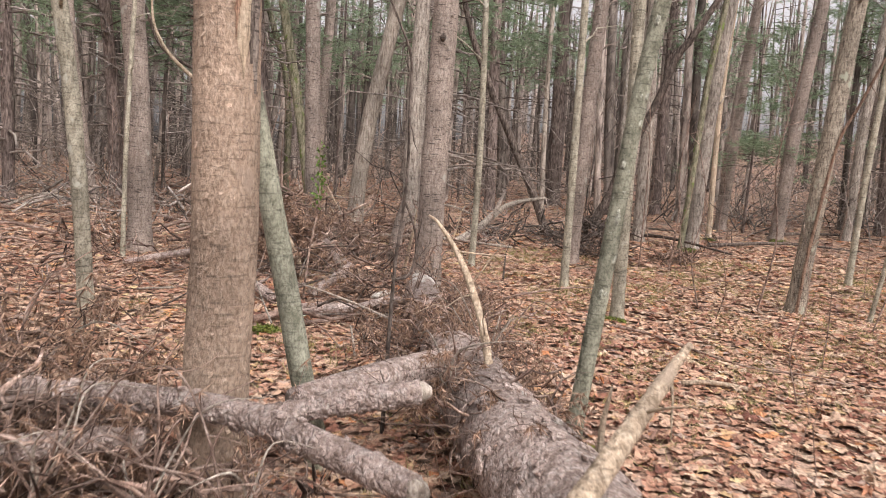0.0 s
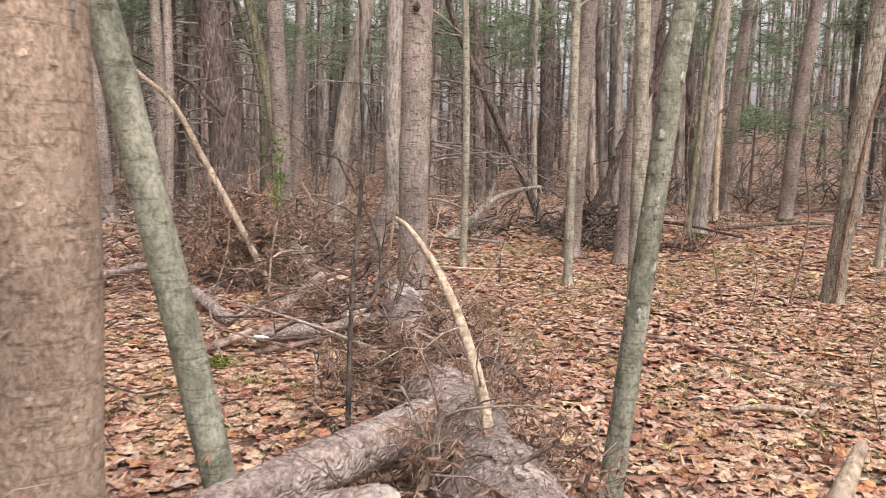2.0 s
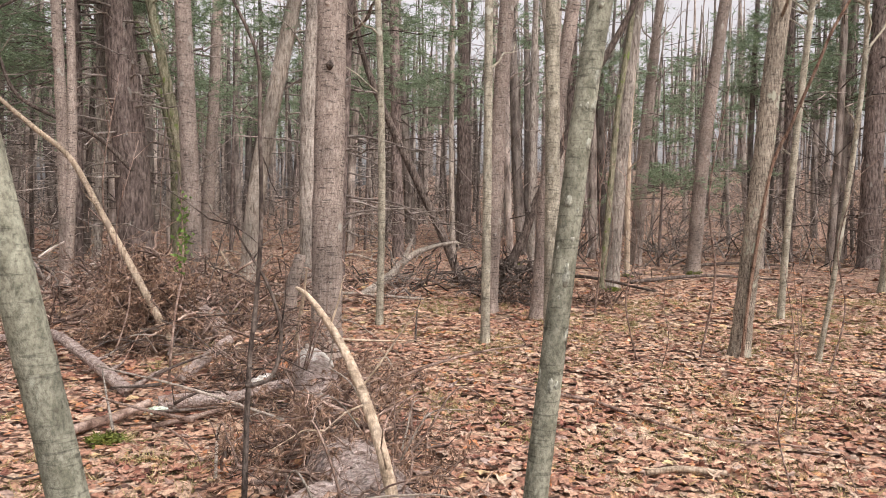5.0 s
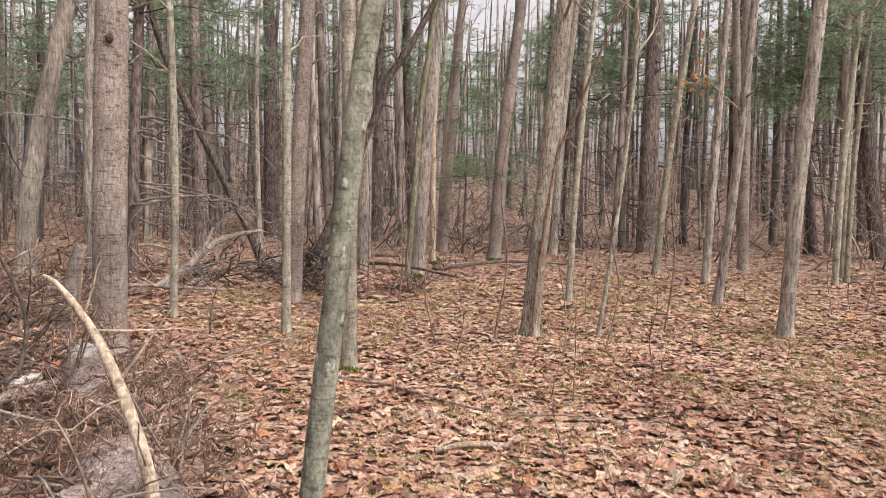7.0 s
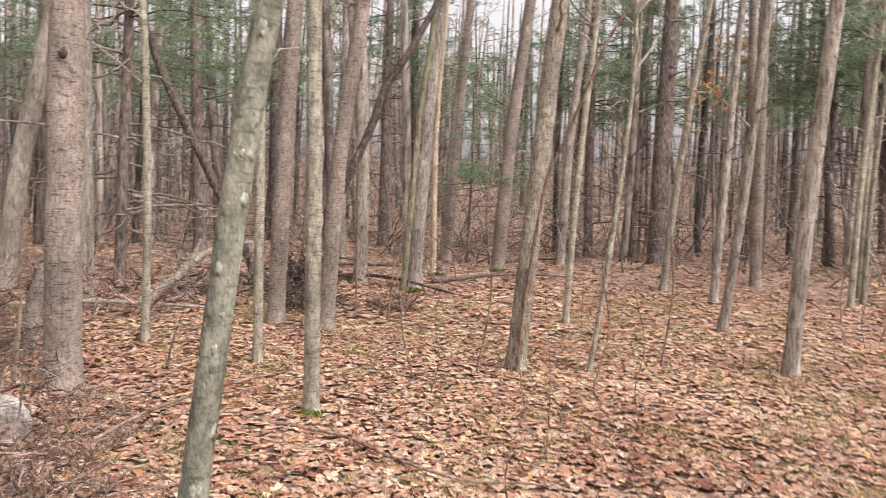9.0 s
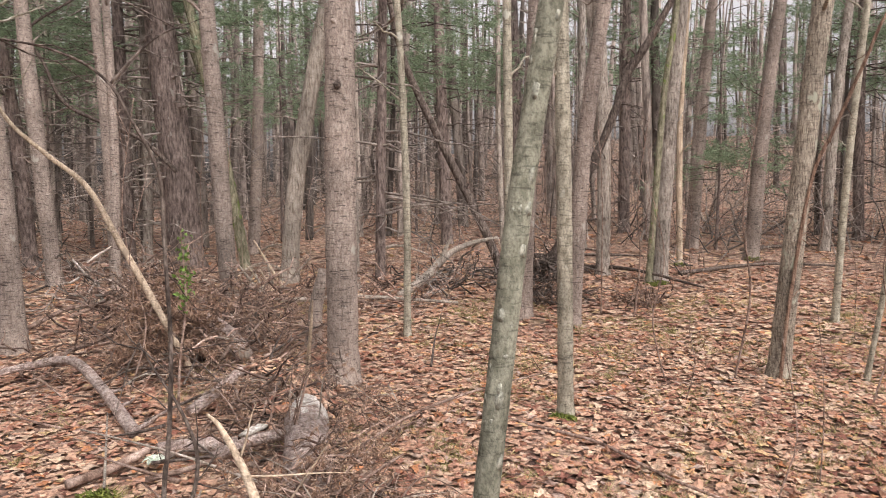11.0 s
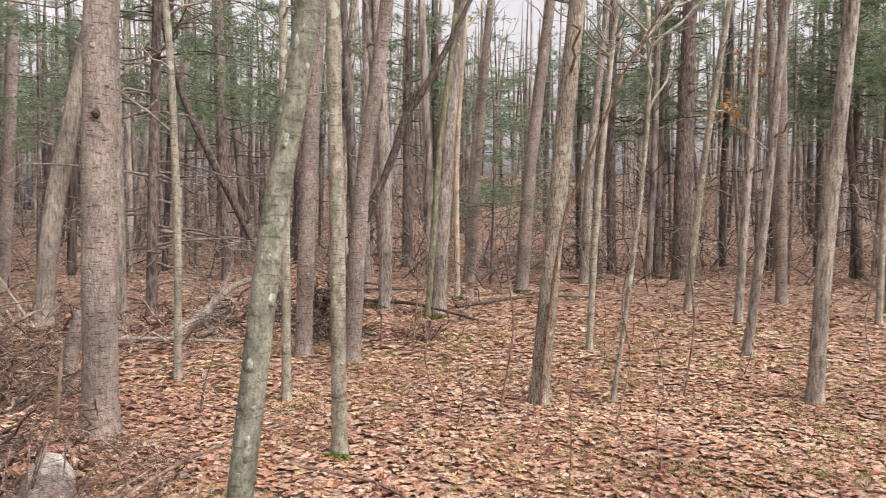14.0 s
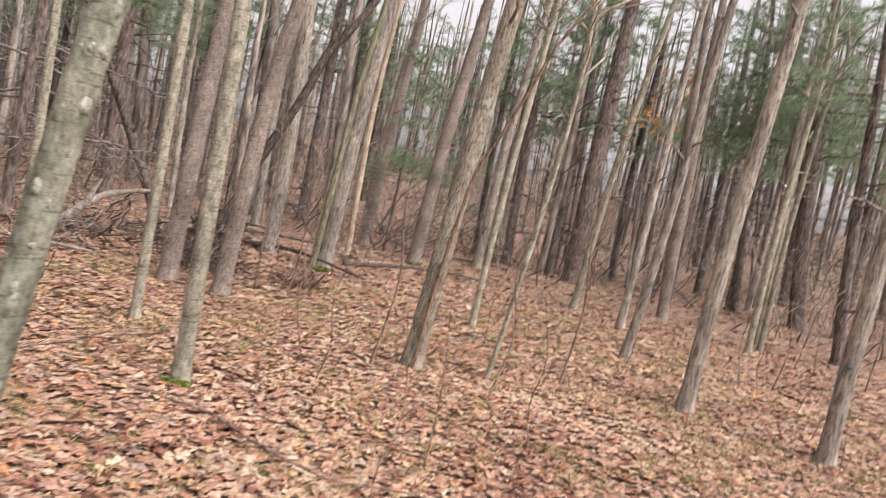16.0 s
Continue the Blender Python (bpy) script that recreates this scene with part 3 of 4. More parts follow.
def stick(name, points, radii, material, label, category="branch", sides=10, step=0.05, rough=0.08, knobs=0, group=""):
    """A lying or leaning piece of wood, with its side twigs as parts."""
    p = np.array(points, float)
    path = spline(p, step)
    ob = part(name, Bag().tube(path, radii, sides=sides, rough=rough), material)
    for _ in range(knobs):
        i = rng.integers(len(path) // 6, len(path))
        bag = Bag()
        twig(bag, path[i], rng.normal(0, 1, 3) + (0, 0, 0.4), rng.uniform(0.05, 0.4), radii[-1] * 0.5 + 0.002, 4)
        part("twig", bag, material, ob)
    return tagged(ob, label, category, group)


# thick trunk by the first steps, with its split scar and dead branch
oak, oak_path, oak_trunk = stand("flaky", 0.128, (-0.87, 3.0), (0.0, 0.0, 0.65), (0.01, 0.0, 1.14), (0.0, 0.0, 1.64), (-0.01, 0.0, 2.12), (-0.02, 0, 3.0),
                                 height=15, limbs=0, label="thick trunk with flaky orange-tan bark and a split scar")
def scar_strip(a0, a1, z0, z1, lift, name, material, label):
    """A ragged upright strip of bared wood that hugs the thick trunk."""
    zs = np.linspace(z0, z1, 46)
    left = a0 + rng.normal(0, 0.025, 46) + 0.05 * np.sin(zs * 9)
    right = a1 + rng.normal(0, 0.03, 46) + 0.06 * np.sin(zs * 6 + 1)
    pinch = np.clip((zs - z0) / 0.12, 0.12, 1)
    mid = (a0 + a1) / 2
    cols = []
    for k, w in enumerate(np.linspace(0, 1, 7)):
        a = mid + ((1 - w) * left + w * right - mid) * pinch
        cx = np.interp(zs, oak_path[:, 2], oak_path[:, 0])
        q = 0.128 * np.interp(zs, [0.35, 2.5, 6], [1.04, 1.0, 0.84]) + (lift + rng.normal(0, 0.0015, 46) if 0 < k < 6 else -0.012)
        cols.append(np.stack([cx + q * np.cos(a), q * np.sin(a), zs], 1))
    b = Bag()
    i, j = np.arange(45)[:, None], np.arange(6)[None, :]
    b.add(np.stack(cols, 1).reshape(-1, 3), np.stack([i * 7 + j, i * 7 + j + 1, i * 7 + j + 8, i * 7 + j + 7], -1).reshape(-1, 4))
    part(name, b, material, oak, label)


scar_strip(-1.02, -0.6, 1.8, 3.3, 0.008, "scar", PALE, "pale split heartwood")
scar_strip(-0.6, -0.5, 1.86, 3.2, 0.01, "crack", DARKTWIG, "dark crack along the scar")
scar_strip(-1.1, -0.98, 1.95, 2.75, 0.011, "crack", WOUND, "dark reddish crack along the scar")
scar_strip(-0.5, -0.2, 1.75, 3.3, 0.006, "bark_strip", TAN, "grey bark beside the scar")
for _ in range(170):
    z, a = rng.uniform(0.2, 2.9), rng.uniform(-3.0, -0.2)
    if z > 1.7 and a > -1.0:
        continue
    q = 0.128 * float(np.interp(z, [0, 0.12, 0.35, 2.5], [1.3, 1.14, 1.04, 1.0]))
    cx, e, h = float(np.interp(z, oak_path[:, 2], oak_path[:, 0])), rng.uniform(0.04, 0.11), rng.uniform(0.008, 0.022)
    flake = Bag()
    tip = q + rng.uniform(0.003, 0.009)
    flake.add([(cx + (q - 0.004) * math.cos(a - e), (q - 0.004) * math.sin(a - e), z + h), (cx + (q - 0.004) * math.cos(a + e), (q - 0.004) * math.sin(a + e), z + h * 0.8),
               (cx + tip * math.cos(a + e * 0.6), tip * math.sin(a + e * 0.6), z - h * 0.7), (cx + tip * math.cos(a - e * 0.5), tip * math.sin(a - e * 0.5), z - h)], [[0, 1, 2, 3]])
    flake.add([(cx + (q - 0.004) * math.cos(a - e * 0.5), (q - 0.004) * math.sin(a - e * 0.5), z - h), (cx + (q - 0.004) * math.cos(a + e * 0.6), (q - 0.004) * math.sin(a + e * 0.6), z - h * 0.7),
               (cx + tip * math.cos(a + e * 0.6), tip * math.sin(a + e * 0.6), z - h * 0.7), (cx + tip * math.cos(a - e * 0.5), tip * math.sin(a - e * 0.5), z - h)], [[0, 1, 2, 3]])
    part("bark_flake", flake, FLAKY, oak, smooth=False)

# leaning live trunk beside it
leaner = stand("lichen", 0.055, (-0.51, 3.6), (-0.12, 0.0, 0.5), (-0.23, 0.0, 1.0), (-0.38, -0.01, 1.66), (-0.57, -0.01, 2.5), height=9, limbs=1,
      label="leaning greenish trunk with ringed bark")

# leaning dead snag and dark curved trunk
stick("leaning_snag", [(2.56, 16.87, -0.1), (2.16, 16.93, 0.89), (1.54, 17.03, 2.18), (0.8, 17.14, 3.7), (0.3, 17.22, 4.98), (0.0, 17.26, 6.6)], [0.1, 0.085, 0.07, 0.045], DARKTWIG,
      "dark dead trunk leaning against other trees", "dead tree", 10, 0.15, 0.12, 12)
stick("curved_trunk", [(3.05, 15.9, -0.1), (3.2, 15.88, 0.4), (3.53, 15.81, 1.19), (3.8, 15.75, 2.0), (4.3, 15.66, 3.15), (4.62, 15.6, 4.1), (4.8, 15.57, 4.4), (5.2, 15.48, 5.1), (5.9, 15.3, 6.6)],
      [0.12, 0.085, 0.075, 0.075, 0.06, 0.04], DARKTWIG, "dark curved trunk leaning out of a root mass", "dead tree", 12, 0.1, 0.3, 14)
stick("climbing_vine", [(4.42, 9.0, -0.02), (4.5, 9.0, 0.9), (4.66, 8.98, 2.1), (4.86, 8.95, 2.62), (5.1, 8.9, 3.25), (5.32, 8.85, 3.8), (5.9, 8.7, 4.8)], [0.022, 0.018, 0.019, 0.016, 0.01],
      VINEBARK, "shaggy brown vine climbing past a furrowed trunk", "vine", 8, 0.06, 0.15, 14)

# ---- fallen logs ----
log = root("fallen_log", 0.75, 1.6)
LOGLINE = [(1.25, 0.3, 0.26), (1.0, 1.0, 0.29), (0.75, 1.6, 0.31), (0.52, 2.6, 0.32), (0.35, 3.4, 0.32), (0.2, 4.6, 0.3), (0.12, 5.15, 0.2), (0.07, 5.6, 0.12), (0.01, 6.05, 0.22), (-0.06, 6.5, 0.32), (-0.13, 6.85, 0.37)]
off = np.array((0.75, 1.6, float(lie(0.75, 1.6))))
logpath = spline(np.array(LOGLINE) - off, 0.05)
part("bark", Bag().tube(logpath, [0.27, 0.26, 0.24, 0.22, 0.19, 0.17, 0.15], sides=40, rough=0.06), SCALY, log)
stump_end = spline(np.array([(-0.1, 6.7, 0.36), (-0.13, 6.85, 0.385), (-0.15, 6.98, 0.42), (-0.16, 7.06, 0.46)]) - off, 0.03)
part("broken_end", Bag().tube(stump_end, [0.135, 0.14, 0.125, 0.085], sides=22, rough=0.28), CHALK, log, "pale grey broken end")
for _ in range(7):
    a, q = rng.uniform(0, 6.28), math.sqrt(rng.uniform(0, 1)) * 0.12
    s0 = np.array((-0.14, 6.95, 0.42)) - off + (q * math.cos(a), 0, q * math.sin(a))
    shard = Bag().tube([s0, s0 + (-0.01, 0.06, 0.02), s0 + (-0.02, rng.uniform(0.08, 0.14), rng.uniform(0.0, 0.05))], [0.022, 0.018, 0.006], sides=5, rough=0.25)
    part("splinter", shard, WEATHERED, log, "pale splinter")
for z0, z1, r0 in (((0.06, 4.2, 0.4), (-0.58, 3.2, 0.46), 0.1),):
    mid = ((z0[0] + z1[0]) / 2 + 0.02, (z0[1] + z1[1]) / 2 - 0.1, 0.47)
    part("limb", Bag().tube(spline(np.array([z0, mid, z1]) - off, 0.04), [r0, r0 * 0.9, r0 * 0.7], sides=24, rough=0.07), SCALY, log)


def plates(parent, path, radii, n, lo, hi, size):
    """Curled bark plates that lift off the upper side of a log."""
    for _ in range(n):
        i = int(rng.integers(int(lo * len(path)), int(hi * len(path)) - 2))
        t = path[i + 1] - path[i]
        t /= np.linalg.norm(t)
        u = np.cross(t, (0, 0, 1.0))
        u /= np.linalg.norm(u)
        v = np.cross(u, t)
        r0 = float(np.interp(i / len(path), np.linspace(0, 1, len(radii)), radii))
        a0, k = rng.uniform(-1.0, 3.6), 7
        e = size * rng.uniform(0.6, 1.3)
        th = np.arange(k) * 2 * np.pi / k + rng.uniform(0, 1)
        rr = e * rng.uniform(0.7, 1.15, k)
        ang, along = a0 + rr * np.cos(th) / r0, rr * np.sin(th) * 1.15
        def ring(lift):
            q = r0 * 1.02 + lift
            return path[i] + along[:, None] * t + q[:, None] * (np.cos(ang)[:, None] * u + np.sin(ang)[:, None] * v)
        top, low = ring(rng.uniform(0.004, 0.012, k)), ring(np.full(k, -0.006))
        mid = (path[i] + (r0 * 1.02 + 0.009) * (math.cos(a0) * u + math.sin(a0) * v))[None]
        b = Bag()
        b.add(np.vstack([mid, top, low]), [[0, 1 + j, 1 + (j + 1) % k] for j in range(k)])
        b.f.extend([[1 + j, 1 + k + j, 1 + k + (j + 1) % k, 1 + (j + 1) % k] for j in range(k)])
        part("bark_plate", b, SCALY, parent, smooth=False)


plates(log, logpath, [0.27, 0.26, 0.24, 0.22, 0.19, 0.17, 0.15], 260, 0.18, 0.75, 0.03)
tagged(log, "long fallen log with scaly grey-brown bark", "log")


def broken_log(name, points, radii, label, lip=True):
    """A log with a broken pale end where its line ends."""
    ob = root(name, points[0][0], points[0][1], points[0][2])
    p = spline(np.array(points) - np.array(points[0]), 0.04)
    part("bark", Bag().tube(p, radii, sides=24, rough=0.07), SCALY, ob)
    plates(ob, p, radii, 70, 0.05, 0.98, 0.022)
    if lip:
        w = (p[-1] - p[-3]) / np.linalg.norm(p[-1] - p[-3])
        e = Bag().tube([p[-1] - w * 0.02, p[-1] + w * 0.02, p[-1] + w * 0.05], [radii[-1] * 0.93, radii[-1] * 0.8, radii[-1] * 0.35], sides=14, rough=0.25)
        part("broken_end", e, WEATHERED, ob, "pale broken wood")
    return tagged(ob, label, "log", "logs heaped by the big trunk")


broken_log("log", [(-2.7, 3.35, 0.3), (-1.82, 3.1, 0.46), (-1.53, 3.0, 0.5), (-1.12, 2.86, 0.55), (-0.68, 2.69, 0.57), (-0.28, 2.42, 0.55), (-0.02, 2.25, 0.52)], [0.045, 0.048, 0.05, 0.052, 0.055, 0.056, 0.052], "broken scaly log lying across the heap")
broken_log("log", [(-2.6, 2.6, 0.25), (-1.58, 2.7, 0.36), (-1.32, 2.8, 0.38), (-1.08, 2.82, 0.4)], [0.05, 0.055, 0.052, 0.045], "scaly log half hidden under twigs", False)
broken_log("log", [(-0.66, 2.9, 0.48), (-0.32, 3.03, 0.54), (-0.03, 3.08, 0.58)], [0.045, 0.052, 0.054], "short broken log resting on the heap")
broken_log("log", [(-1.88, 10.6, 0.42), (-1.55, 10.2, 0.34), (-1.25, 9.8, 0.2)], [0.11, 0.115, 0.1], "grey log under brown brush")

# ---- dead sticks ----
stick("dead_branch", [(0.33, 3.78, 0.4), (0.29, 3.84, 0.63), (0.22, 3.93, 0.85), (0.12, 4.05, 1.06), (0.0, 4.16, 1.22), (-0.06, 4.2, 1.26)], [0.024, 0.022, 0.02, 0.018, 0.014, 0.006], PALE,
      "pale bare branch jutting from the fallen log", sides=14, step=0.03, rough=0.14, knobs=5)
stick("dead_branch", [(0.3, 1.86, 0.48), (0.5, 2.07, 0.66), (0.68, 2.26, 0.83), (0.8, 2.39, 0.94), (0.87, 2.46, 1.0)], [0.043, 0.04, 0.034, 0.026, 0.01], PALE,
      "broken pale branch standing out of the log", sides=16, step=0.025, rough=0.16, knobs=2)
stick("dead_branch", [(0.66, 2.74, 0.3), (0.67, 2.74, 0.47), (0.67, 2.74, 0.61), (0.69, 2.73, 0.76)], [0.017, 0.016, 0.013, 0.005], PALE, "short pale splinter beside the log", sides=8, step=0.03)
stick("leaning_pole", [(-1.64, 9.27, 0.0), (-1.76, 9.3, 0.3), (-2.14, 9.37, 1.0), (-2.43, 9.43, 1.5), (-2.76, 9.5, 2.06), (-3.12, 9.5, 2.37), (-3.5, 9.5, 2.71), (-3.69, 9.5, 3.05), (-3.73, 9.5, 3.42)],
      [0.038, 0.036, 0.033, 0.028, 0.022, 0.014], PALE, "long bare pole leaning over the brush", "branch", 12, 0.05, 0.07, 2)
stick("dead_branch", [(-0.38, 8.6, 0.25), (-0.3, 8.35, 0.7), (-0.25, 8.2, 1.05)], [0.022, 0.018, 0.006], PALE, "pale upright stick by a trunk", sides=8, step=0.04)
stick("bare_shrub", [(-0.24, 4.08, -0.05), (-0.24, 4.15, 0.4), (-0.235, 4.22, 0.95), (-0.22, 4.25, 1.15), (-0.2, 4.25, 1.5), (-0.21, 4.25, 1.88), (-0.22, 4.25, 2.13), (-0.3, 4.22, 2.32), (-0.38, 4.2, 2.46), (-0.54, 4.15, 2.55), (-0.83, 4.05, 2.59)],
      [0.013, 0.012, 0.01, 0.008, 0.007, 0.005, 0.003], DARKTWIG, "thin crooked dark shrub stem", "shrub", 8, 0.04, 0.16, 14)
stick("bare_shrub", [(-0.24, 4.2, 0.88), (-0.15, 4.24, 0.91), (-0.12, 4.26, 1.08), (-0.17, 4.25, 1.26), (-0.27, 4.25, 1.43), (-0.31, 4.24, 1.52)], [0.009, 0.008, 0.006, 0.003], DARKTWIG,
      "thin curling side stem of a dark shrub", "shrub", 7, 0.03, 0.16, 9)
stick("lying_branch", [(-1.28, 7.12, 0.08), (-0.98, 7.16, 0.1), (-0.6, 7.12, 0.12)], [0.06, 0.058, 0.05], SCALY, "short thick log piece on the leaves", "log", 16, 0.05, 0.1)
stick("lying_branch", [(-1.72, 6.58, 0.04), (-1.5, 6.85, 0.06), (-1.34, 7.08, 0.1)], [0.035, 0.035, 0.03], DEADTWIG, "weathered branch on the leaves", "branch", 12)
stick("lying_branch", [(-1.2, 6.62, 0.05), (-0.95, 6.76, 0.07), (-0.65, 6.95, 0.12)], [0.02, 0.02, 0.014], DEADTWIG, "thin pale branch on the leaves", "branch", 10)
stick("lying_branch", [(-3.95, 9.4, 0.06), (-3.3, 9.35, 0.22), (-2.85, 9.2, 0.28), (-2.3, 8.55, 0.18), (-1.65, 7.6, 0.07)], [0.035, 0.045, 0.05, 0.05, 0.055], SCALY, "bent fallen branch lying on the leaves", "branch", 14, 0.06, 0.08, 5)
stick("lying_branch", [(-3.7, 9.9, 0.05), (-2.9, 10.1, 0.35), (-2.3, 10.5, 0.6)], [0.03, 0.028, 0.02], DEADTWIG, "straight dead branch propped on brush", "branch", 9, 0.08, 0.08, 4)
stick("lying_branch", [(0.25, 7.05, 0.1), (0.45, 7.2, 0.2), (0.81, 7.45, 0.3), (1.36, 7.9, 0.34), (1.9, 8.45, 0.3)], [0.013, 0.012, 0.01, 0.006], DEADTWIG, "long thin arching dead branch", "branch", 7, 0.06, 0.08, 4)
stick("lying_branch", [(0.02, 6.85, 0.03), (0.3, 7.3, 0.06), (0.62, 7.75, 0.05), (1.1, 8.25, 0.03)], [0.018, 0.016, 0.014, 0.008], DEADTWIG, "thin stick lying on oak leaves", "branch", 8, 0.06, 0.1, 3)
stick("lying_branch", [(1.28, 8.12, 0.03), (1.69, 7.65, 0.05), (2.1, 7.2, 0.06), (2.36, 6.6, 0.06), (2.69, 6.12, 0.05), (3.08, 5.94, 0.06), (3.35, 5.79, 0.04)], [0.01, 0.014, 0.014, 0.013, 0.011, 0.008, 0.005], DEADTWIG, "dark thin branch lying on oak leaves", "branch", 8, 0.06, 0.1, 3)
stick("lying_branch", [(1.93, 5.55, 0.03), (2.15, 5.55, 0.05), (2.4, 5.48, 0.04)], [0.018, 0.02, 0.016], PALE, "short pale stick on oak leaves", "branch", 10, 0.04, 0.12)
stick("lying_branch", [(0.35, 14.6, 0.1), (0.8, 15.2, 0.35), (1.25, 15.6, 0.75), (1.7, 15.7, 0.95), (2.2, 15.8, 1.05)], [0.08, 0.09, 0.075, 0.05, 0.03], WEATHERED, "forked white dead limb on the ground", "branch", 12, 0.08, 0.12, 8)
stick("lying_branch", [(1.1, 15.45, 0.6), (1.2, 15.5, 0.85), (1.3, 15.5, 1.1)], [0.05, 0.04, 0.02], WEATHERED, "broken fork of a white dead limb", "branch", 10)
for _ in range(26):
    x, y = rng.uniform(-9, -0.5), rng.uniform(10.5, 21)
    a, ln = rng.normal(0, 0.5), rng.uniform(1.0, 3.6)
    z = float(lie(x, y))
    stick("fallen_branch", [(x, y, z + 0.05), (x + ln / 2 * math.cos(a), y + ln / 2 * math.sin(a), z + rng.uniform(0.08, 0.35)), (x + ln * math.cos(a), y + ln * math.sin(a), z + 0.1)],
          [rng.uniform(0.025, 0.06), 0.02], DEADTWIG if rng.random() < 0.5 else WEATHERED, "dead branch fallen among the trees", "branch", 7, 0.15, 0.1, 4, "fallen branches")
for _ in range(6):
    x, y = rng.uniform(1, 16), rng.uniform(16, 33)
    a, ln = rng.normal(0, 0.6), rng.uniform(1.5, 4)
    z = float(lie(x, y))
    stick("fallen_branch", [(x, y, z + 0.05), (x + ln / 2 * math.cos(a), y + ln / 2 * math.sin(a), z + rng.uniform(0.06, 0.2)), (x + ln * math.cos(a), y + ln * math.sin(a), z + 0.08)],
          [rng.uniform(0.03, 0.06), 0.02], DARKTWIG, "dark dead branch fallen among the trees", "branch", 7, 0.15, 0.1, 4, "fallen branches")


stick("dead_bough", [(-4.4, 17.55, 2.35), (-4.52, 17.5, 2.5), (-4.98, 17.36, 2.98), (-5.41, 17.23, 3.21), (-6.35, 16.95, 3.7), (-6.7, 16.84, 4.5), (-6.94, 16.77, 5.11), (-6.17, 17.0, 5.74), (-5.85, 17.1, 6.05)],
      [0.05, 0.045, 0.04, 0.035, 0.03, 0.02], DARKTWIG, "dark crooked bough reaching out from a pine", "branch", 8, 0.1, 0.1, 10)
stick("bare_shrub", [(-0.36, 4.21, 2.44), (-0.24, 4.24, 2.58), (-0.13, 4.28, 2.66)], [0.006, 0.005, 0.002], DARKTWIG, "thin upper side twig of a dark shrub", "shrub", 6, 0.03, 0.1, 2)
stick("lying_branch", [(-1.35, 8.1, 0.06), (-1.15, 8.36, 0.2), (-0.98, 8.55, 0.34)], [0.055, 0.05, 0.045], SCALY, "thick short branch propped on brush", "branch", 14, 0.04, 0.12, 2)
stick("lying_branch", [(-0.6, 7.6, 0.08), (-0.57, 7.98, 0.25), (-0.55, 8.2, 0.34)], [0.03, 0.028, 0.022], DARKTWIG, "dark short branch leaning on the log", "branch", 10, 0.04, 0.12)
stick("dead_stump", [(-0.66, 10.92, -0.1), (-0.6, 10.92, 0.53), (-0.5, 10.94, 1.02)], [0.11, 0.09, 0.07], TAN, "leaning brown dead stump behind a trunk", "stump", 14, 0.06, 0.15)
# solid dark lump stands in for the shade inside a root hole
stick("hollow_stump", [(-1.66, 11.65, -0.05), (-1.64, 11.65, 0.25), (-1.6, 11.63, 0.48)], [0.17, 0.15, 0.07], DARKTWIG, "low dark lump in place of a shaded root hole beside a trunk", "stump", 12, 0.04, 0.3)
for _ in range(9):
    x, y = rng.normal(-2.0, 0.6), rng.normal(14.6, 0.6)
    a = rng.uniform(0, 6.28)
    ln = rng.uniform(0.5, 1.3)
    z = float(lie(x, y))
    stick("propped_stick", [(x, y, z), (x + ln * 0.4 * math.cos(a), y + 0.2, z + ln * 0.4), (x + ln * 0.75 * math.cos(a), y + 0.3, z + ln * 0.8)], [0.03, 0.026, 0.012], WEATHERED if rng.random() < 0.6 else PALE,
          "pale dead stick propped among brush", "branch", 7, 0.08, 0.1, 1, "propped sticks")

# ---- brush ----
def brush(cx, cy, rx, ry, h, n, material, label, length=0.6, r=0.004, needles=0, flat=0.4, seed_z=0.0, name="brush_pile", frond=1.0):
    """A tangle of dead twigs over an oval of ground, with withered needles."""
    bag, spray = Bag(), []
    m, r = int(n * 0.6), r * 1.25
    a, q = rng.uniform(0, 2 * np.pi, m), np.sqrt(rng.uniform(0, 1, m))
    x, y = cx + rx * q * np.cos(a), cy + ry * q * np.sin(a)
    z = lie(x, y) + seed_z + rng.uniform(0, h, m) * (1 - q * q * 0.7)
    b = rng.uniform(0, 2 * np.pi, m)
    way = np.stack([np.cos(b), np.sin(b), rng.normal(flat * 0.7, flat * 1.2, m)], 1)
    p = twigs_at(bag, np.stack([x, y, z], 1), way, length * rng.uniform(0.4, 1.5, m), r * rng.uniform(0.7, 3.0, m) ** 1.2, 6, 0.35, 0.3)
    for k in (2, 3, 4, 5):
        e = twigs_at(bag, p[:, k], way + rng.normal(0, 0.7, (m, 3)), length * rng.uniform(0.15, 0.55, m), np.full(m, r * 0.75), 3, 0.2, 0.3)
        if needles:
            pick = e[rng.random(m) < needles * (0.45 if frond == 1.0 else 0.95), 1:].reshape(-1, 3)
            spray.extend(pick[pick[:, 2] > 0.02])
    ob = tagged(part(name, bag, material), label, "brush", "brush heaps", "stuff")
    if spray:
        s = Bag()
        s.add(*blades(spray, 0.06 * frond, 0.008 * frond, 11, 0.8, 0.9))
        part("withered_needles", s, DEADNEEDLE, ob, "withered brown needles")
    return ob


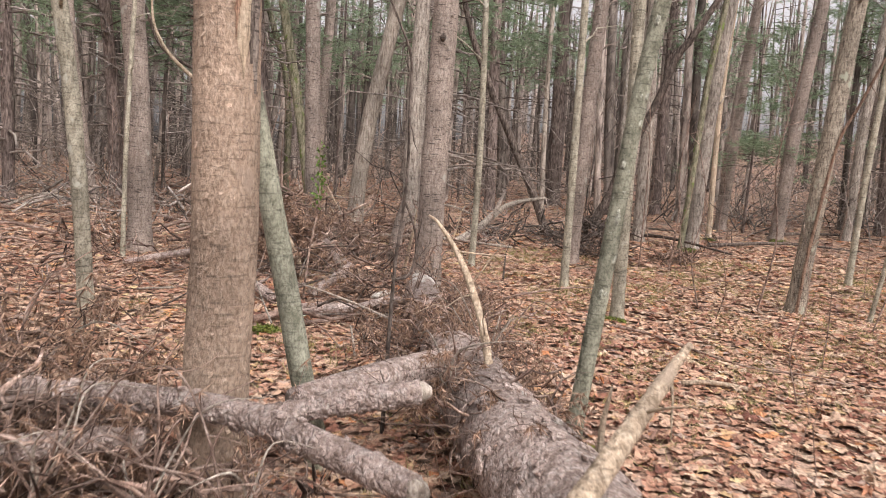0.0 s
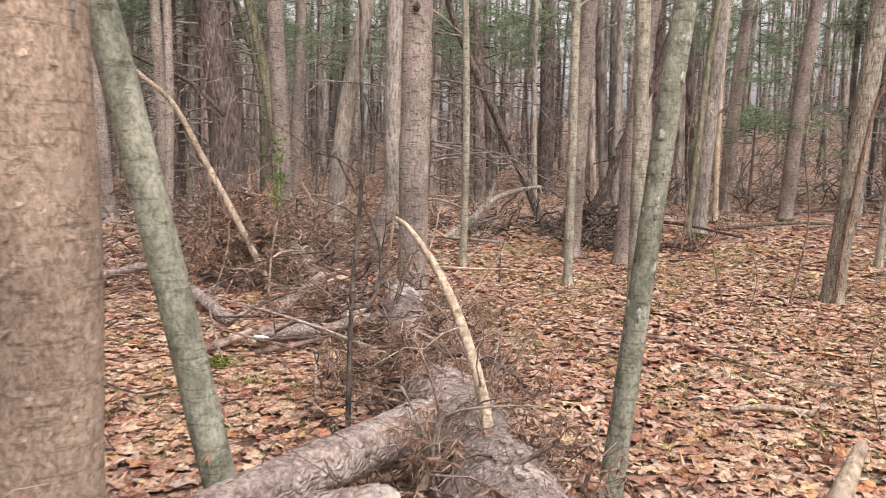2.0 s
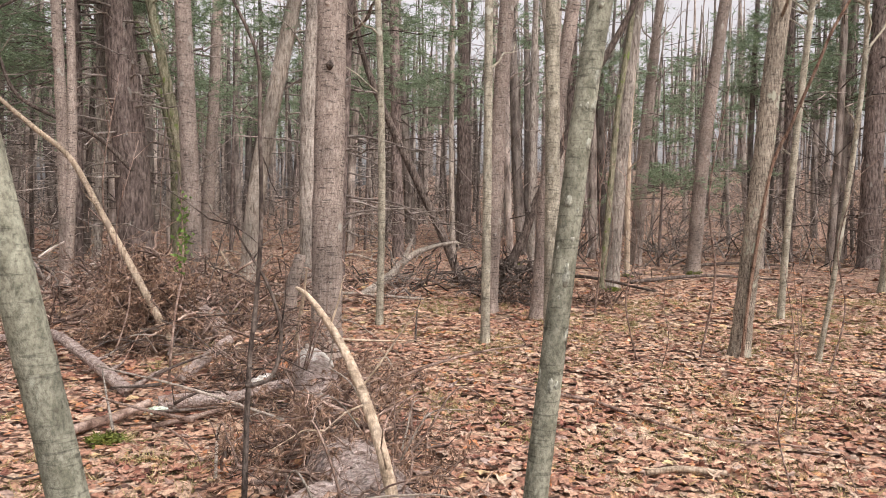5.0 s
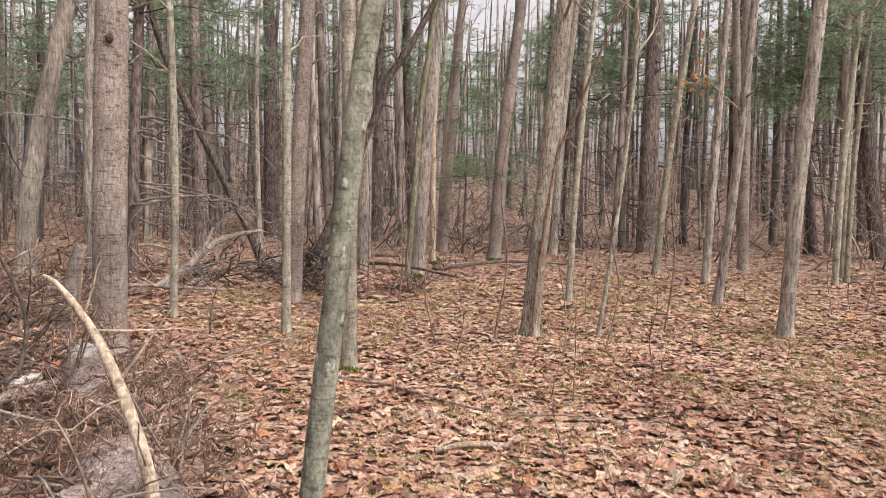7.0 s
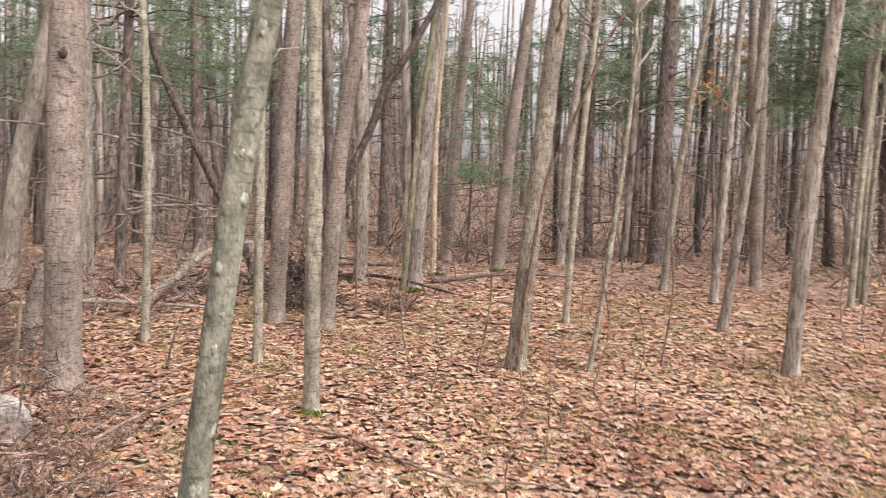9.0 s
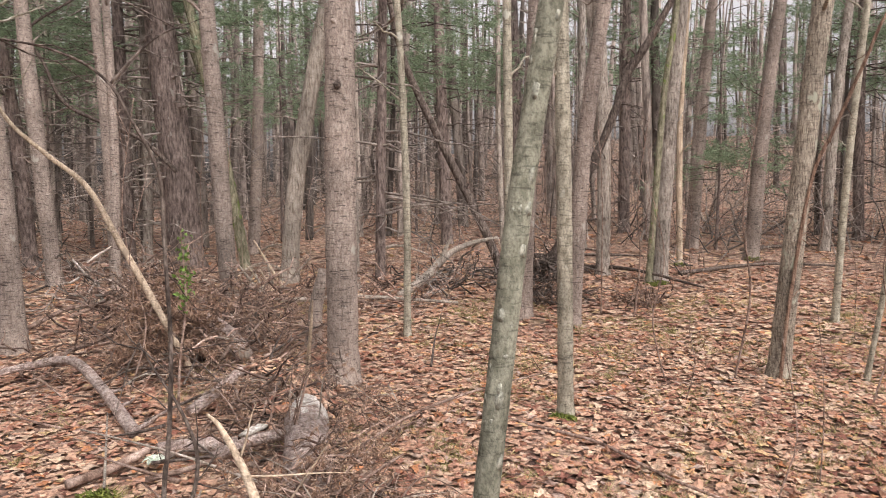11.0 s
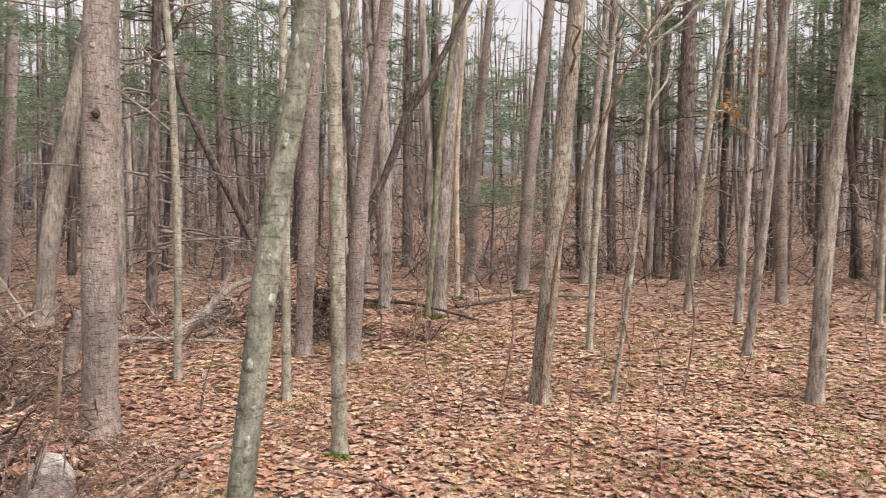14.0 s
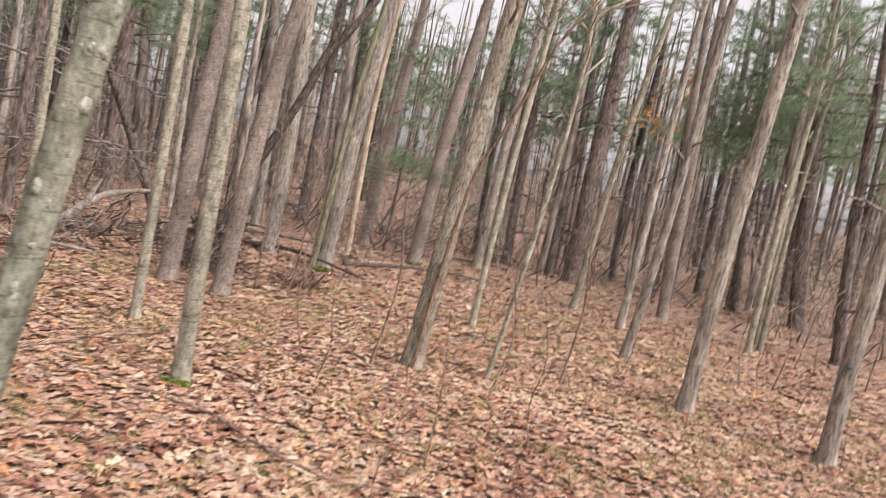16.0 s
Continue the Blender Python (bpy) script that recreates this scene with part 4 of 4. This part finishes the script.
brush(-1.55, 2.75, 1.0, 0.55, 0.55, 230, DEADTWIG, "grey tangle of dead twigs over crossed logs", 0.5, 0.004, 0.5, 0.6)
brush(-0.65, 2.45, 0.45, 0.3, 0.45, 90, DEADTWIG, "pale dead twigs curling over a log", 0.45, 0.004, 0.3, 0.7)
brush(-2.6, 3.7, 0.9, 0.8, 0.65, 200, DEADTWIG, "brown withered brush beside the trunk", 0.7, 0.004, 0.9, 0.5, frond=1.6)
brush(-1.9, 3.3, 0.7, 0.5, 0.6, 150, DEADTWIG, "brown hanging withered fronds over logs", 0.5, 0.004, 1.0, 0.4, frond=1.6)
brush(0.15, 4.0, 0.35, 0.5, 0.2, 70, DEADTWIG, "dead twigs on the fallen log", 0.4, 0.003, 0.5, 0.5, 0.35)
brush(0.42, 3.3, 0.3, 0.5, 0.15, 50, DEADTWIG, "withered twigs beside the fallen log", 0.4, 0.003, 0.5, 0.5, 0.3)
brush(-0.15, 5.4, 0.45, 1.0, 0.35, 190, DEADTWIG, "brown brush heaped along the log", 0.5, 0.0035, 0.6, 0.4)
brush(0.1, 5.3, 0.2, 1.0, 0.2, 150, DEADTWIG, "withered twigs and needles lying on the log", 0.35, 0.003, 0.9, 0.4, 0.36)
brush(0.3, 3.5, 0.18, 0.7, 0.12, 70, DEADTWIG, "fine withered twigs on the log bark", 0.3, 0.0025, 0.8, 0.35, 0.45)
brush(0.42, 5.5, 0.3, 0.8, 0.3, 100, DEADTWIG, "fine dead brush beside the log", 0.5, 0.003, 0.5, 0.5)
brush(-0.5, 7.8, 0.6, 0.8, 0.5, 230, DEADTWIG, "brown brush round the broken log end", 0.6, 0.004, 0.6, 0.4)
brush(0.25, 7.9, 0.5, 0.7, 0.3, 120, DEADTWIG, "low dead twigs by a trunk", 0.45, 0.003, 0.3, 0.4)
brush(-1.3, 10.2, 0.9, 1.1, 0.65, 280, DEADTWIG, "heap of brown dead fir branches", 0.7, 0.005, 0.6, 0.4)
brush(-2.05, 9.85, 0.4, 0.35, 1.25, 260, DEADTWIG, "mound of hanging brown dead fir boughs", 0.5, 0.005, 1.0, 0.2, frond=1.5)
brush(-2.6, 12.0, 1.2, 1.2, 1.0, 330, DEADTWIG, "heap of brown dead branches under the trees", 0.9, 0.006, 0.5, 0.5)
brush(-0.7, 14.0, 1.6, 1.5, 0.5, 180, DEADTWIG, "low dead brush between trunks", 0.9, 0.006, 0.3, 0.4)
brush(1.5, 15.6, 1.5, 1.5, 0.5, 150, FARTWIG, "grey dead brush round a fallen limb", 1.0, 0.006, 0.1, 0.5)
brush(3.15, 15.6, 0.6, 0.5, 0.55, 110, DARKTWIG, "dark upturned root mass of a leaning trunk", 0.7, 0.012, 0.0, 0.6)
brush(2.95, 13.9, 0.65, 0.4, 0.35, 190, DARKTWIG, "small dark heap of dead twigs", 0.6, 0.005, 0.4, 0.4)
brush(4.25, 13.3, 0.35, 0.3, 0.25, 110, DEADTWIG, "small brown heap of twigs on the leaves", 0.4, 0.004, 0.6, 0.5)
brush(-4.5, 7.0, 1.6, 2.0, 0.2, 130, DEADTWIG, "scattered dead twigs on the leaves", 0.8, 0.005, 0.2, 0.3)
brush(-4.0, 10.5, 2.4, 1.6, 0.25, 190, DEADTWIG, "dead twigs scattered under the pines", 0.9, 0.006, 0.2, 0.3)
brush(-6.5, 15.0, 3.0, 3.0, 0.6, 220, FARTWIG, "grey dead branches under the pines", 1.2, 0.008, 0.1, 0.4)
brush(5.8, 17.5, 2.4, 1.6, 0.9, 45, FARTWIG, "thin bare shrubs between the trunks", 1.2, 0.005, 0.0, 0.9)
brush(11.0, 22.0, 5.0, 2.5, 1.0, 110, FARTWIG, "thin bare undergrowth far between trunks", 1.6, 0.008, 0.0, 0.9)


def twig_fan(x, y, z, n, h, label):
    """Grey dead twigs that spring from one broken branch and arch over."""
    ob = root("twig_fan", x, y, z)
    stem = Bag().tube(spline([(-0.05, 0.03, -0.12), (0, 0, 0.0), (0.02, 0, 0.1)], 0.03), [0.016, 0.014, 0.01], sides=8, rough=0.1)
    part("stem", stem, DEADTWIG, ob)
    for _ in range(n):
        a = rng.uniform(0, 2 * np.pi)
        out, up = rng.uniform(0.2, 1.1) * h, h * rng.uniform(0.25, 1.0)
        c, d = math.cos(a), math.sin(a)
        j = rng.normal(0, 0.06 * h, (4, 3))
        pts = np.array([(0, 0, 0), (c * out * 0.25, d * out * 0.25, up * 0.45), (c * out * 0.6, d * out * 0.6, up * 0.9), (c * out, d * out, up * rng.uniform(0.5, 1.15))]) + j * [[0], [1], [1.2], [1.5]]
        stalk = part("twig", Bag().tube(spline(pts, 0.04), [0.007, 0.0055, 0.004, 0.0015], sides=5, rough=0.1), DEADTWIG if rng.random() < 0.5 else WEATHERED, ob)
        for t in pts[1:3]:
            b = Bag()
            twig(b, t, (rng.normal(), rng.normal(), rng.uniform(-0.3, 0.8)), rng.uniform(0.08, 0.3), 0.003, 3)
            part("side_twig", b, DEADTWIG, stalk)
    return tagged(ob, label, "branch", "twig fans")


twig_fan(-0.95, 2.45, 0.25, 8, 0.6, "fan of grey dead twigs in front of crossed logs")
twig_fan(-0.62, 2.35, 0.25, 9, 0.6, "fan of pale dead twigs arching over a log")
twig_fan(-1.35, 2.5, 0.3, 7, 0.5, "fan of grey dead twigs above the brush")
twig_fan(-2.0, 3.6, 0.3, 8, 0.7, "fan of dead twigs beside the brown brush")
twig_fan(0.1, 3.6, 0.45, 7, 0.5, "fan of thin dead twigs on the fallen log")
twig_fan(0.38, 4.9, 0.3, 9, 0.6, "fan of thin dead twigs beside the fallen log")
twig_fan(-0.2, 6.6, 0.3, 10, 0.6, "fan of dead twigs by the broken log end")


def sapling(h, r, lean):
    ob = new("sapling")
    p = spline([(0, 0, -0.03), (lean * 0.7, 0.03, h * 0.3), (lean * 0.2, 0.0, h * 0.6), (lean, -0.04, h)], 0.1)
    bag = Bag().tube(p, [r, r * 0.3], sides=5, rough=0.06)
    for _ in range(9):
        i = rng.integers(len(p) // 3, len(p))
        twig(bag, p[i], (rng.normal(), rng.normal(), 0.9), rng.uniform(0.15, 0.5) * h * 0.4, r * 0.35, 3)
    part("stem", bag, DEADTWIG, ob)
    return tagged(ob, "thin bare sapling standing in oak leaves", "sapling", "thin saplings")


makers = [sapling(0.8, 0.004, 0.12), sapling(1.3, 0.006, -0.14), sapling(2.2, 0.01, 0.25), sapling(3.0, 0.014, 0.2)]
spots = [(1.74, 3.3), (2.66, 5.2), (4.9, 8.2), (6.3, 9.0)]
for k, m in enumerate(makers):
    x, y = spots[k]
    m.matrix_basis = pose(x, y, float(lie(x, y)))
copy_thing(makers[0], pose(1.84, 3.36, float(lie(1.84, 3.36)), 0, 4, 140))
for _ in range(70):
    x, y = rng.uniform(2.4, 17), rng.uniform(5.0, 21)
    if x > 1.15 * y + 4:
        continue
    copy_thing(makers[int(rng.integers(4 if y > 9 else 2))], pose(x, y, float(lie(x, y)), 0, 0, rng.uniform(0, 360)))
for _ in range(16):
    x, y = rng.uniform(-6, -1), rng.uniform(8, 18)
    copy_thing(makers[int(rng.integers(4))], pose(x, y, float(lie(x, y)), 0, 0, rng.uniform(0, 360)))

# loose sticks in and on the brush
for _ in range(70):
    t = rng.uniform(0, 1)
    x, y = rng.normal(-0.4 - 1.2 * t, 0.7), 4.6 + 7.5 * t + rng.normal(0, 0.5)
    a, ln, z = rng.uniform(0, 6.28), rng.uniform(0.3, 1.2), float(lie(x, y)) + rng.uniform(0.02, 0.3)
    up = rng.uniform(-0.02, 0.35) * ln
    stick("loose_stick", [(x, y, z), (x + ln * 0.5 * math.cos(a), y + ln * 0.5 * math.sin(a), z + up * 0.6 + rng.normal(0, 0.03)), (x + ln * math.cos(a), y + ln * math.sin(a), z + up)],
          [rng.uniform(0.006, 0.018), 0.006], (DEADTWIG, WEATHERED, DARKTWIG)[int(rng.integers(3))], "broken dead stick lying in brush", "branch", 6, 0.08, 0.12, 1, "loose sticks")

# pale green rosette and white fungus
plant = root("pale_green_plant", -1.25, 6.95)
for k in range(7):
    a = k * 0.9
    b = Bag()
    s = np.linspace(0, 1, 5)
    mid = np.stack([np.cos(a) * s * 0.09, np.sin(a) * s * 0.09, 0.05 + 0.05 * np.sin(s * 2.6)], 1)
    wide = (0.032 * np.sin(np.pi * (0.1 + 0.85 * s)))[:, None] * np.array([-np.sin(a), np.cos(a), 0.15])
    b.add(np.vstack([mid - wide, mid + wide]), [[i, i + 1, i + 6, i + 5] for i in range(4)])
    part("leaf", b, MINT, plant)
tagged(plant, "small plant with pale mint green leaves", "plant")
stick("lying_branch", [(-0.75, 6.65, 0.2), (-0.45, 6.77, 0.28), (-0.05, 6.85, 0.32)], [0.035, 0.04, 0.04], SCALY, "broken limb with fungus beside the log", "branch", 10, 0.05, 0.12)
fungus = Bag()
for k in range(3):
    c = np.array((-0.53 + 0.04 * k, 6.75 + 0.03 * k, 0.33 + 0.01 * k))
    fungus.tube([c - (0.05, 0, 0.02), c, c + (0.06, 0.01, 0.01)], [0.008, 0.03, 0.01], sides=9, rough=0.25)
tagged(part("bracket_fungus", fungus, FUNGUS), "chalk-white fungus on broken wood", "fungus")
stick("bare_shrub", [(-1.42, 8.0, -0.02), (-1.36, 7.95, 0.6), (-1.28, 7.9, 1.1), (-1.3, 7.88, 1.75)], [0.012, 0.01, 0.008, 0.004], DEADTWIG, "thin bare stem wound with ivy", "shrub", 7, 0.06, 0.1, 4)
vine_leaves = Bag()
z = rng.uniform(1.0, 1.72, 120)
c = np.stack([rng.normal(-1.285, 0.035, 120), rng.normal(7.88, 0.035, 120), z], 1)
vine_leaves.add(*blades(c[:80], 0.04, 0.034, 2, 1.0))
tagged(part("climbing_ivy", vine_leaves, VINE), "bright green ivy on a thin bare stem", "vine", kind="stuff")

for x, y, e in ((5.3, 15.6, 0.16), (5.1, 15.5, 0.12), (4.62, 21.3, 0.14), (2.0, 7.93, 0.06), (1.93, 7.98, 0.05), (8.6, 19.0, 0.16), (6.5, 17.9, 0.12), (-1.45, 6.4, 0.1), (0.95, 4.05, 0.06)):
    pad = Bag()
    c = np.stack([rng.normal(x, e * 0.5, 90), rng.normal(y, e * 0.4, 90), np.full(90, float(lie(x, y)) + 0.01) + rng.uniform(0, e * 0.5, 90)], 1)
    pad.add(*blades(c, 0.05, 0.02, 5, 0.7, -0.3))
    tagged(part("moss_cushion", pad, MOSS), "soft green moss at the foot of a trunk", "moss", "moss cushions")

# ---- far woods ----


def far_woods():
    wood, boughs, green = Bag(), Bag(), Bag()
    st, wy, ln, tufts, far_tufts = [], [], [], [], []
    for n in range(1250):
        a, d = radians(rng.uniform(-62, 72)), math.sqrt(rng.uniform(21.5 ** 2, 82 ** 2))
        x, y = 0.5 + d * math.sin(a), 1.5 + d * math.cos(a)
        if x > 5 and rng.random() < 0.3:
            continue
        r, top, z = rng.uniform(0.05, 0.2), rng.uniform(9, 17), float(lie(x, y))
        lean = rng.normal(0, 0.035, 2)
        s = np.linspace(0, 1, 5)
        p = np.stack([x + lean[0] * top * s + 0.1 * np.sin(s * 5 + n), y + lean[1] * top * s, z - 0.2 + top * s], 1)
        wood.tube(p, [r, r * 0.85, r * 0.15], sides=6, rough=0.05, cap=False)
        pine = rng.random() < (0.55 if x < 2 else 0.4)
        for _ in range((19 if x < 4 else 15) if d < 50 else 13):
            h = rng.uniform(0.8, min(9.0, top * 0.9)) if rng.random() < 0.8 else rng.uniform(6, top * 0.95)
            b = rng.uniform(0, 2 * np.pi)
            way = np.array([math.cos(b), math.sin(b), rng.uniform(-0.2, 0.3) if pine else rng.uniform(0.2, 1.2)])
            at = np.array([x + lean[0] * h, y + lean[1] * h, z + h])
            q = rng.uniform(0.7, 2.6)
            st.append(at), wy.append(way), ln.append(q)
            if d < 45:
                for _ in range(2):
                    st.append(at + way * q * rng.uniform(0.2, 0.7)), wy.append(way + rng.normal(0, 0.6, 3)), ln.append(q * 0.5)
            if pine and h > (4.2 if x < 2 else 4.6):
                m = 12
                c = at + way * q * rng.uniform(0.3, 1.1, (m, 1)) + rng.normal(0, 0.28, (m, 3)) * (1, 1, 0.45)
                (tufts if d < 45 else far_tufts).append(c)
    twigs_at(boughs, st, wy, ln, rng.uniform(0.008, 0.026, len(st)), 2, 0.1, 0.25)
    green.add(*blades(np.vstack(tufts), 0.24, 0.03, 7, 0.45))
    green.add(*blades(np.vstack(far_tufts), 0.4, 0.06, 7, 0.45))
    tagged(part("far_trunks", wood, FARWOOD), "dense grey-brown trunks of the far woods", "woods", kind="stuff")
    tagged(part("far_boughs", boughs, FARTWIG), "bare dead boughs of the far woods", "woods", kind="stuff")
    tagged(part("far_needles", green, NEEDLE), "green pine foliage of the far woods", "woods", kind="stuff")


far_woods()


def undergrowth():
    """Thin bare stems and twigs between the far trunks."""
    bag = Bag()
    n = 2400
    a, d = np.radians(rng.uniform(-45, 70, n)), np.sqrt(rng.uniform(20 ** 2, 60 ** 2, n))
    x, y = 0.5 + d * np.sin(a), 1.5 + d * np.cos(a)
    h = np.where(x > 4, rng.uniform(0.8, 5.5, n), rng.uniform(0.5, 3.4, n))
    base = np.stack([x, y, lie(x, y) - 0.05], 1)
    p = twigs_at(bag, base, np.stack([rng.normal(0, 0.7, n), rng.normal(0, 0.7, n), np.ones(n)], 1), h, rng.uniform(0.008, 0.03, n), 5, 0.0, 0.2)
    for k in (2, 3, 4, 4):
        twigs_at(bag, p[:, k], np.stack([rng.normal(0, 1, n), rng.normal(0, 1, n), rng.uniform(-0.4, 0.5, n)], 1), rng.uniform(0.4, 1.8, n), rng.uniform(0.006, 0.014, n), 3, 0.1, 0.25)
    tagged(part("undergrowth", bag, FARTWIG), "thin bare undergrowth between far trunks", "undergrowth", kind="stuff")


undergrowth()


def rust_leaves():
    """A few withered leaves that still hang on thin far twigs."""
    c = np.vstack([rng.normal((16.2, 19.3, 6.8), (0.5, 0.5, 0.3), (70, 3)), rng.normal((10.7, 13.9, 4.3), (0.35, 0.35, 0.2), (26, 3))])
    bag = Bag()
    bag.add(*blades(c, 0.13, 0.09, 2, 0.8))
    tagged(part("withered_leaves", bag, RUST), "withered orange leaves still hanging on twigs", "leaves", kind="stuff")


rust_leaves()


def woods_behind():
    wood = Bag()
    for n in range(260):
        a, d = radians(rng.uniform(80, 290)), rng.uniform(5, 45)
        x, y = 0.5 + d * math.sin(a), 0.5 + d * math.cos(a)
        z, top, r = float(lie(x, y)), rng.uniform(9, 16), rng.uniform(0.05, 0.17)
        s = np.linspace(0, 1, 5)
        wood.tube(np.stack([x + 0.1 * np.sin(s * 5 + n), y + 0.1 * np.cos(s * 4 + n), z - 0.2 + top * s], 1), [r, r * 0.85, r * 0.15], sides=6, rough=0.05, cap=False)
    tagged(part("trunks_behind", wood, FARWOOD), "grey-brown trunks of the surrounding woods", "woods", kind="stuff")


woods_behind()

# ---- grass and leaf litter ----


def grass():
    tufts = []
    for _ in range(2300):
        x, y = rng.uniform(-3, 11), rng.uniform(3, 14)
        if math.sin(1.9 * x + 0.8) * math.sin(1.6 * y + 2.0) < (-0.25 if x > 1.2 else 0.15):
            continue
        k = rng.integers(3, 11)
        tufts.extend(np.stack([x + rng.normal(0, 0.07, k), y + rng.normal(0, 0.07, k), np.full(k, float(lie(x, y)))], 1))
    bag = Bag()
    vs, fs = blades(tufts, 0.13, 0.006, 6, 0.6, -0.6)
    bag.add(vs, fs)
    tagged(part("grass_tufts", bag, GRASS), "sparse dry yellow-green grass between the leaves", "grass", kind="stuff")


grass()


def maple_leaf(lobes=5, tip=0.5, valley=0.24):
    """Pointed lobed outline of a fallen leaf, one unit long, with its centre first."""
    t = np.arange(lobes * 3) / (lobes * 3) * 2 * np.pi
    r = np.tile([tip, valley * 1.35, valley], lobes) * (0.78 + 0.24 * np.cos(t))
    return np.vstack([[0, 0], np.stack([r * np.cos(t), r * np.sin(t)], 1)])


def oak_leaf(points=14, lobes=3.5):
    """Lobed outline of a fallen oak leaf, one unit long, with its centre first."""
    t = np.arange(points) / points * 2 * np.pi
    w = 0.3 * (1 - 0.25 * np.cos(t)) * (1 + 0.3 * np.cos(lobes * 2 * t))
    return np.vstack([[0, 0], np.stack([0.5 * np.cos(t), np.sin(t) * w], 1)])


def scatter(n, place, size, shape, lift):
    """n curled leaves laid over the floor by place()."""
    x, y = place(n)
    keep = (x > -0.3 - 0.4 * np.sin(y * 1.3)) | (rng.random(n) < 0.85)
    x, y = x[keep], y[keep]
    n, k = len(x), len(shape)
    s = size * rng.uniform(0.5, 1.3, (n, 1))
    u, v = shape[None, :, 0] * s, shape[None, :, 1] * s * rng.uniform(0.75, 1.25, (n, 1))
    c1, c2 = rng.normal(0, 0.4, (n, 1)), rng.normal(0.2, 0.5, (n, 1))
    w = c1 * u * u / size * 0.5 + c2 * v * v / size + rng.normal(0, 0.03, (n, k)) * s
    roll, tip, turn = rng.normal(0, 0.085, (n, 1)), rng.normal(0, 0.085, (n, 1)), rng.uniform(0, 6.283, (n, 1))
    v, w = v * np.cos(roll) - w * np.sin(roll), v * np.sin(roll) + w * np.cos(roll)
    u, w = u * np.cos(tip) - w * np.sin(tip), u * np.sin(tip) + w * np.cos(tip)
    u, v = u * np.cos(turn) - v * np.sin(turn), u * np.sin(turn) + v * np.cos(turn)
    z = lie(x, y)[:, None] + w - np.minimum(w.min(1, keepdims=True), 0) * 0.85 + rng.uniform(0.006, 0.006 + lift * 0.6, (n, 1))
    vs = np.stack([x[:, None] + u, y[:, None] + v, z], -1).reshape(-1, 3)
    i = np.arange(1, k)
    f = np.stack([np.zeros(k - 1, int), i, np.roll(i, -1)], 1)
    return vs, (np.arange(n)[:, None, None] * k + f[None]).reshape(-1, 3)


def wedge(r0, r1, a0=-55, a1=68):
    def place(n):
        a, d = np.radians(rng.uniform(a0, a1, n)), np.sqrt(rng.uniform(r0 ** 2, r1 ** 2, n))
        return 0.5 + d * np.sin(a), 1.0 + d * np.cos(a)
    return place


SHAPES = [maple_leaf(5), oak_leaf(14, 3.5), maple_leaf(5, 0.46, 0.3)]
MIDDLE = [maple_leaf(3, 0.5, 0.3), oak_leaf(9, 2.5), maple_leaf(4, 0.48, 0.28)]
litter = Bag()
for k, shape in enumerate(SHAPES):
    litter.add(*scatter(4200, wedge(0.3, 5.5, -42, 62), 0.105, shape, 0.03))
    litter.add(*scatter(10500, wedge(5.5, 11, -42, 62), 0.105, MIDDLE[k], 0.03))
far_leaf = oak_leaf(7, 1.5)
litter.add(*scatter(26000, wedge(11, 18, -42, 62), 0.125, far_leaf, 0.03))
litter.add(*scatter(22000, wedge(18, 36, -45, 64), 0.17, far_leaf, 0.04))
litter.add(*scatter(5500, wedge(1, 14, 62, 318), 0.13, far_leaf, 0.03))


def drifted(cx, cy, rx, ry, z, n):
    """Leaves caught on top of the log and the brush."""
    vs, fs = scatter(n, lambda m: (cx + rx * rng.normal(0, 0.5, m), cy + ry * rng.normal(0, 0.5, m)), 0.1, MIDDLE[1], 0.03)
    q = ((vs[:, 0] - cx) / rx) ** 2 + ((vs[:, 1] - cy) / ry) ** 2
    vs[:, 2] += z * np.exp(-q)
    litter.add(vs, fs)


drifted(0.08, 5.6, 0.35, 0.35, 0.3, 160)
drifted(-0.35, 7.9, 0.5, 0.6, 0.3, 200)
drifted(-0.75, 8.9, 0.5, 0.6, 0.3, 180)
drifted(-0.3, 5.0, 0.4, 0.6, 0.15, 150)
tagged(part("leaf_litter", litter, LEAF, smooth=False), "thick litter of fallen tan and red-brown oak leaves", "leaves", kind="stuff")

# single leaves by the walk
patterns = []
for k in range(10):
    shape = SHAPES[k % 3]
    s = 0.11 + 0.012 * (k % 4)
    w = rng.normal(0, 0.012, len(shape)) + 0.9 * shape[:, 1] ** 2 * s * rng.uniform(-0.6, 1.4) + 0.4 * shape[:, 0] ** 2 * s * rng.uniform(-1, 1)
    b = Bag()
    i = np.arange(1, len(shape))
    b.add(np.column_stack([shape[:, 0] * s, shape[:, 1] * s, w - w.min()]), np.stack([np.zeros(len(i), int), i, np.roll(i, -1)], 1))
    patterns.append(b.mesh("leaf", LEAF_ONE, False))
for _ in range(300):
    x, y = rng.uniform(0.6, 4.6), rng.uniform(3.2, 8.0)
    ob = new("leaf", patterns[int(rng.integers(10))])
    ob.parent = ground
    ob.matrix_basis = pose(x, y, float(lie(x, y)) + rng.uniform(0.015, 0.04), rng.normal(0, 12), rng.normal(0, 12), rng.uniform(0, 360))
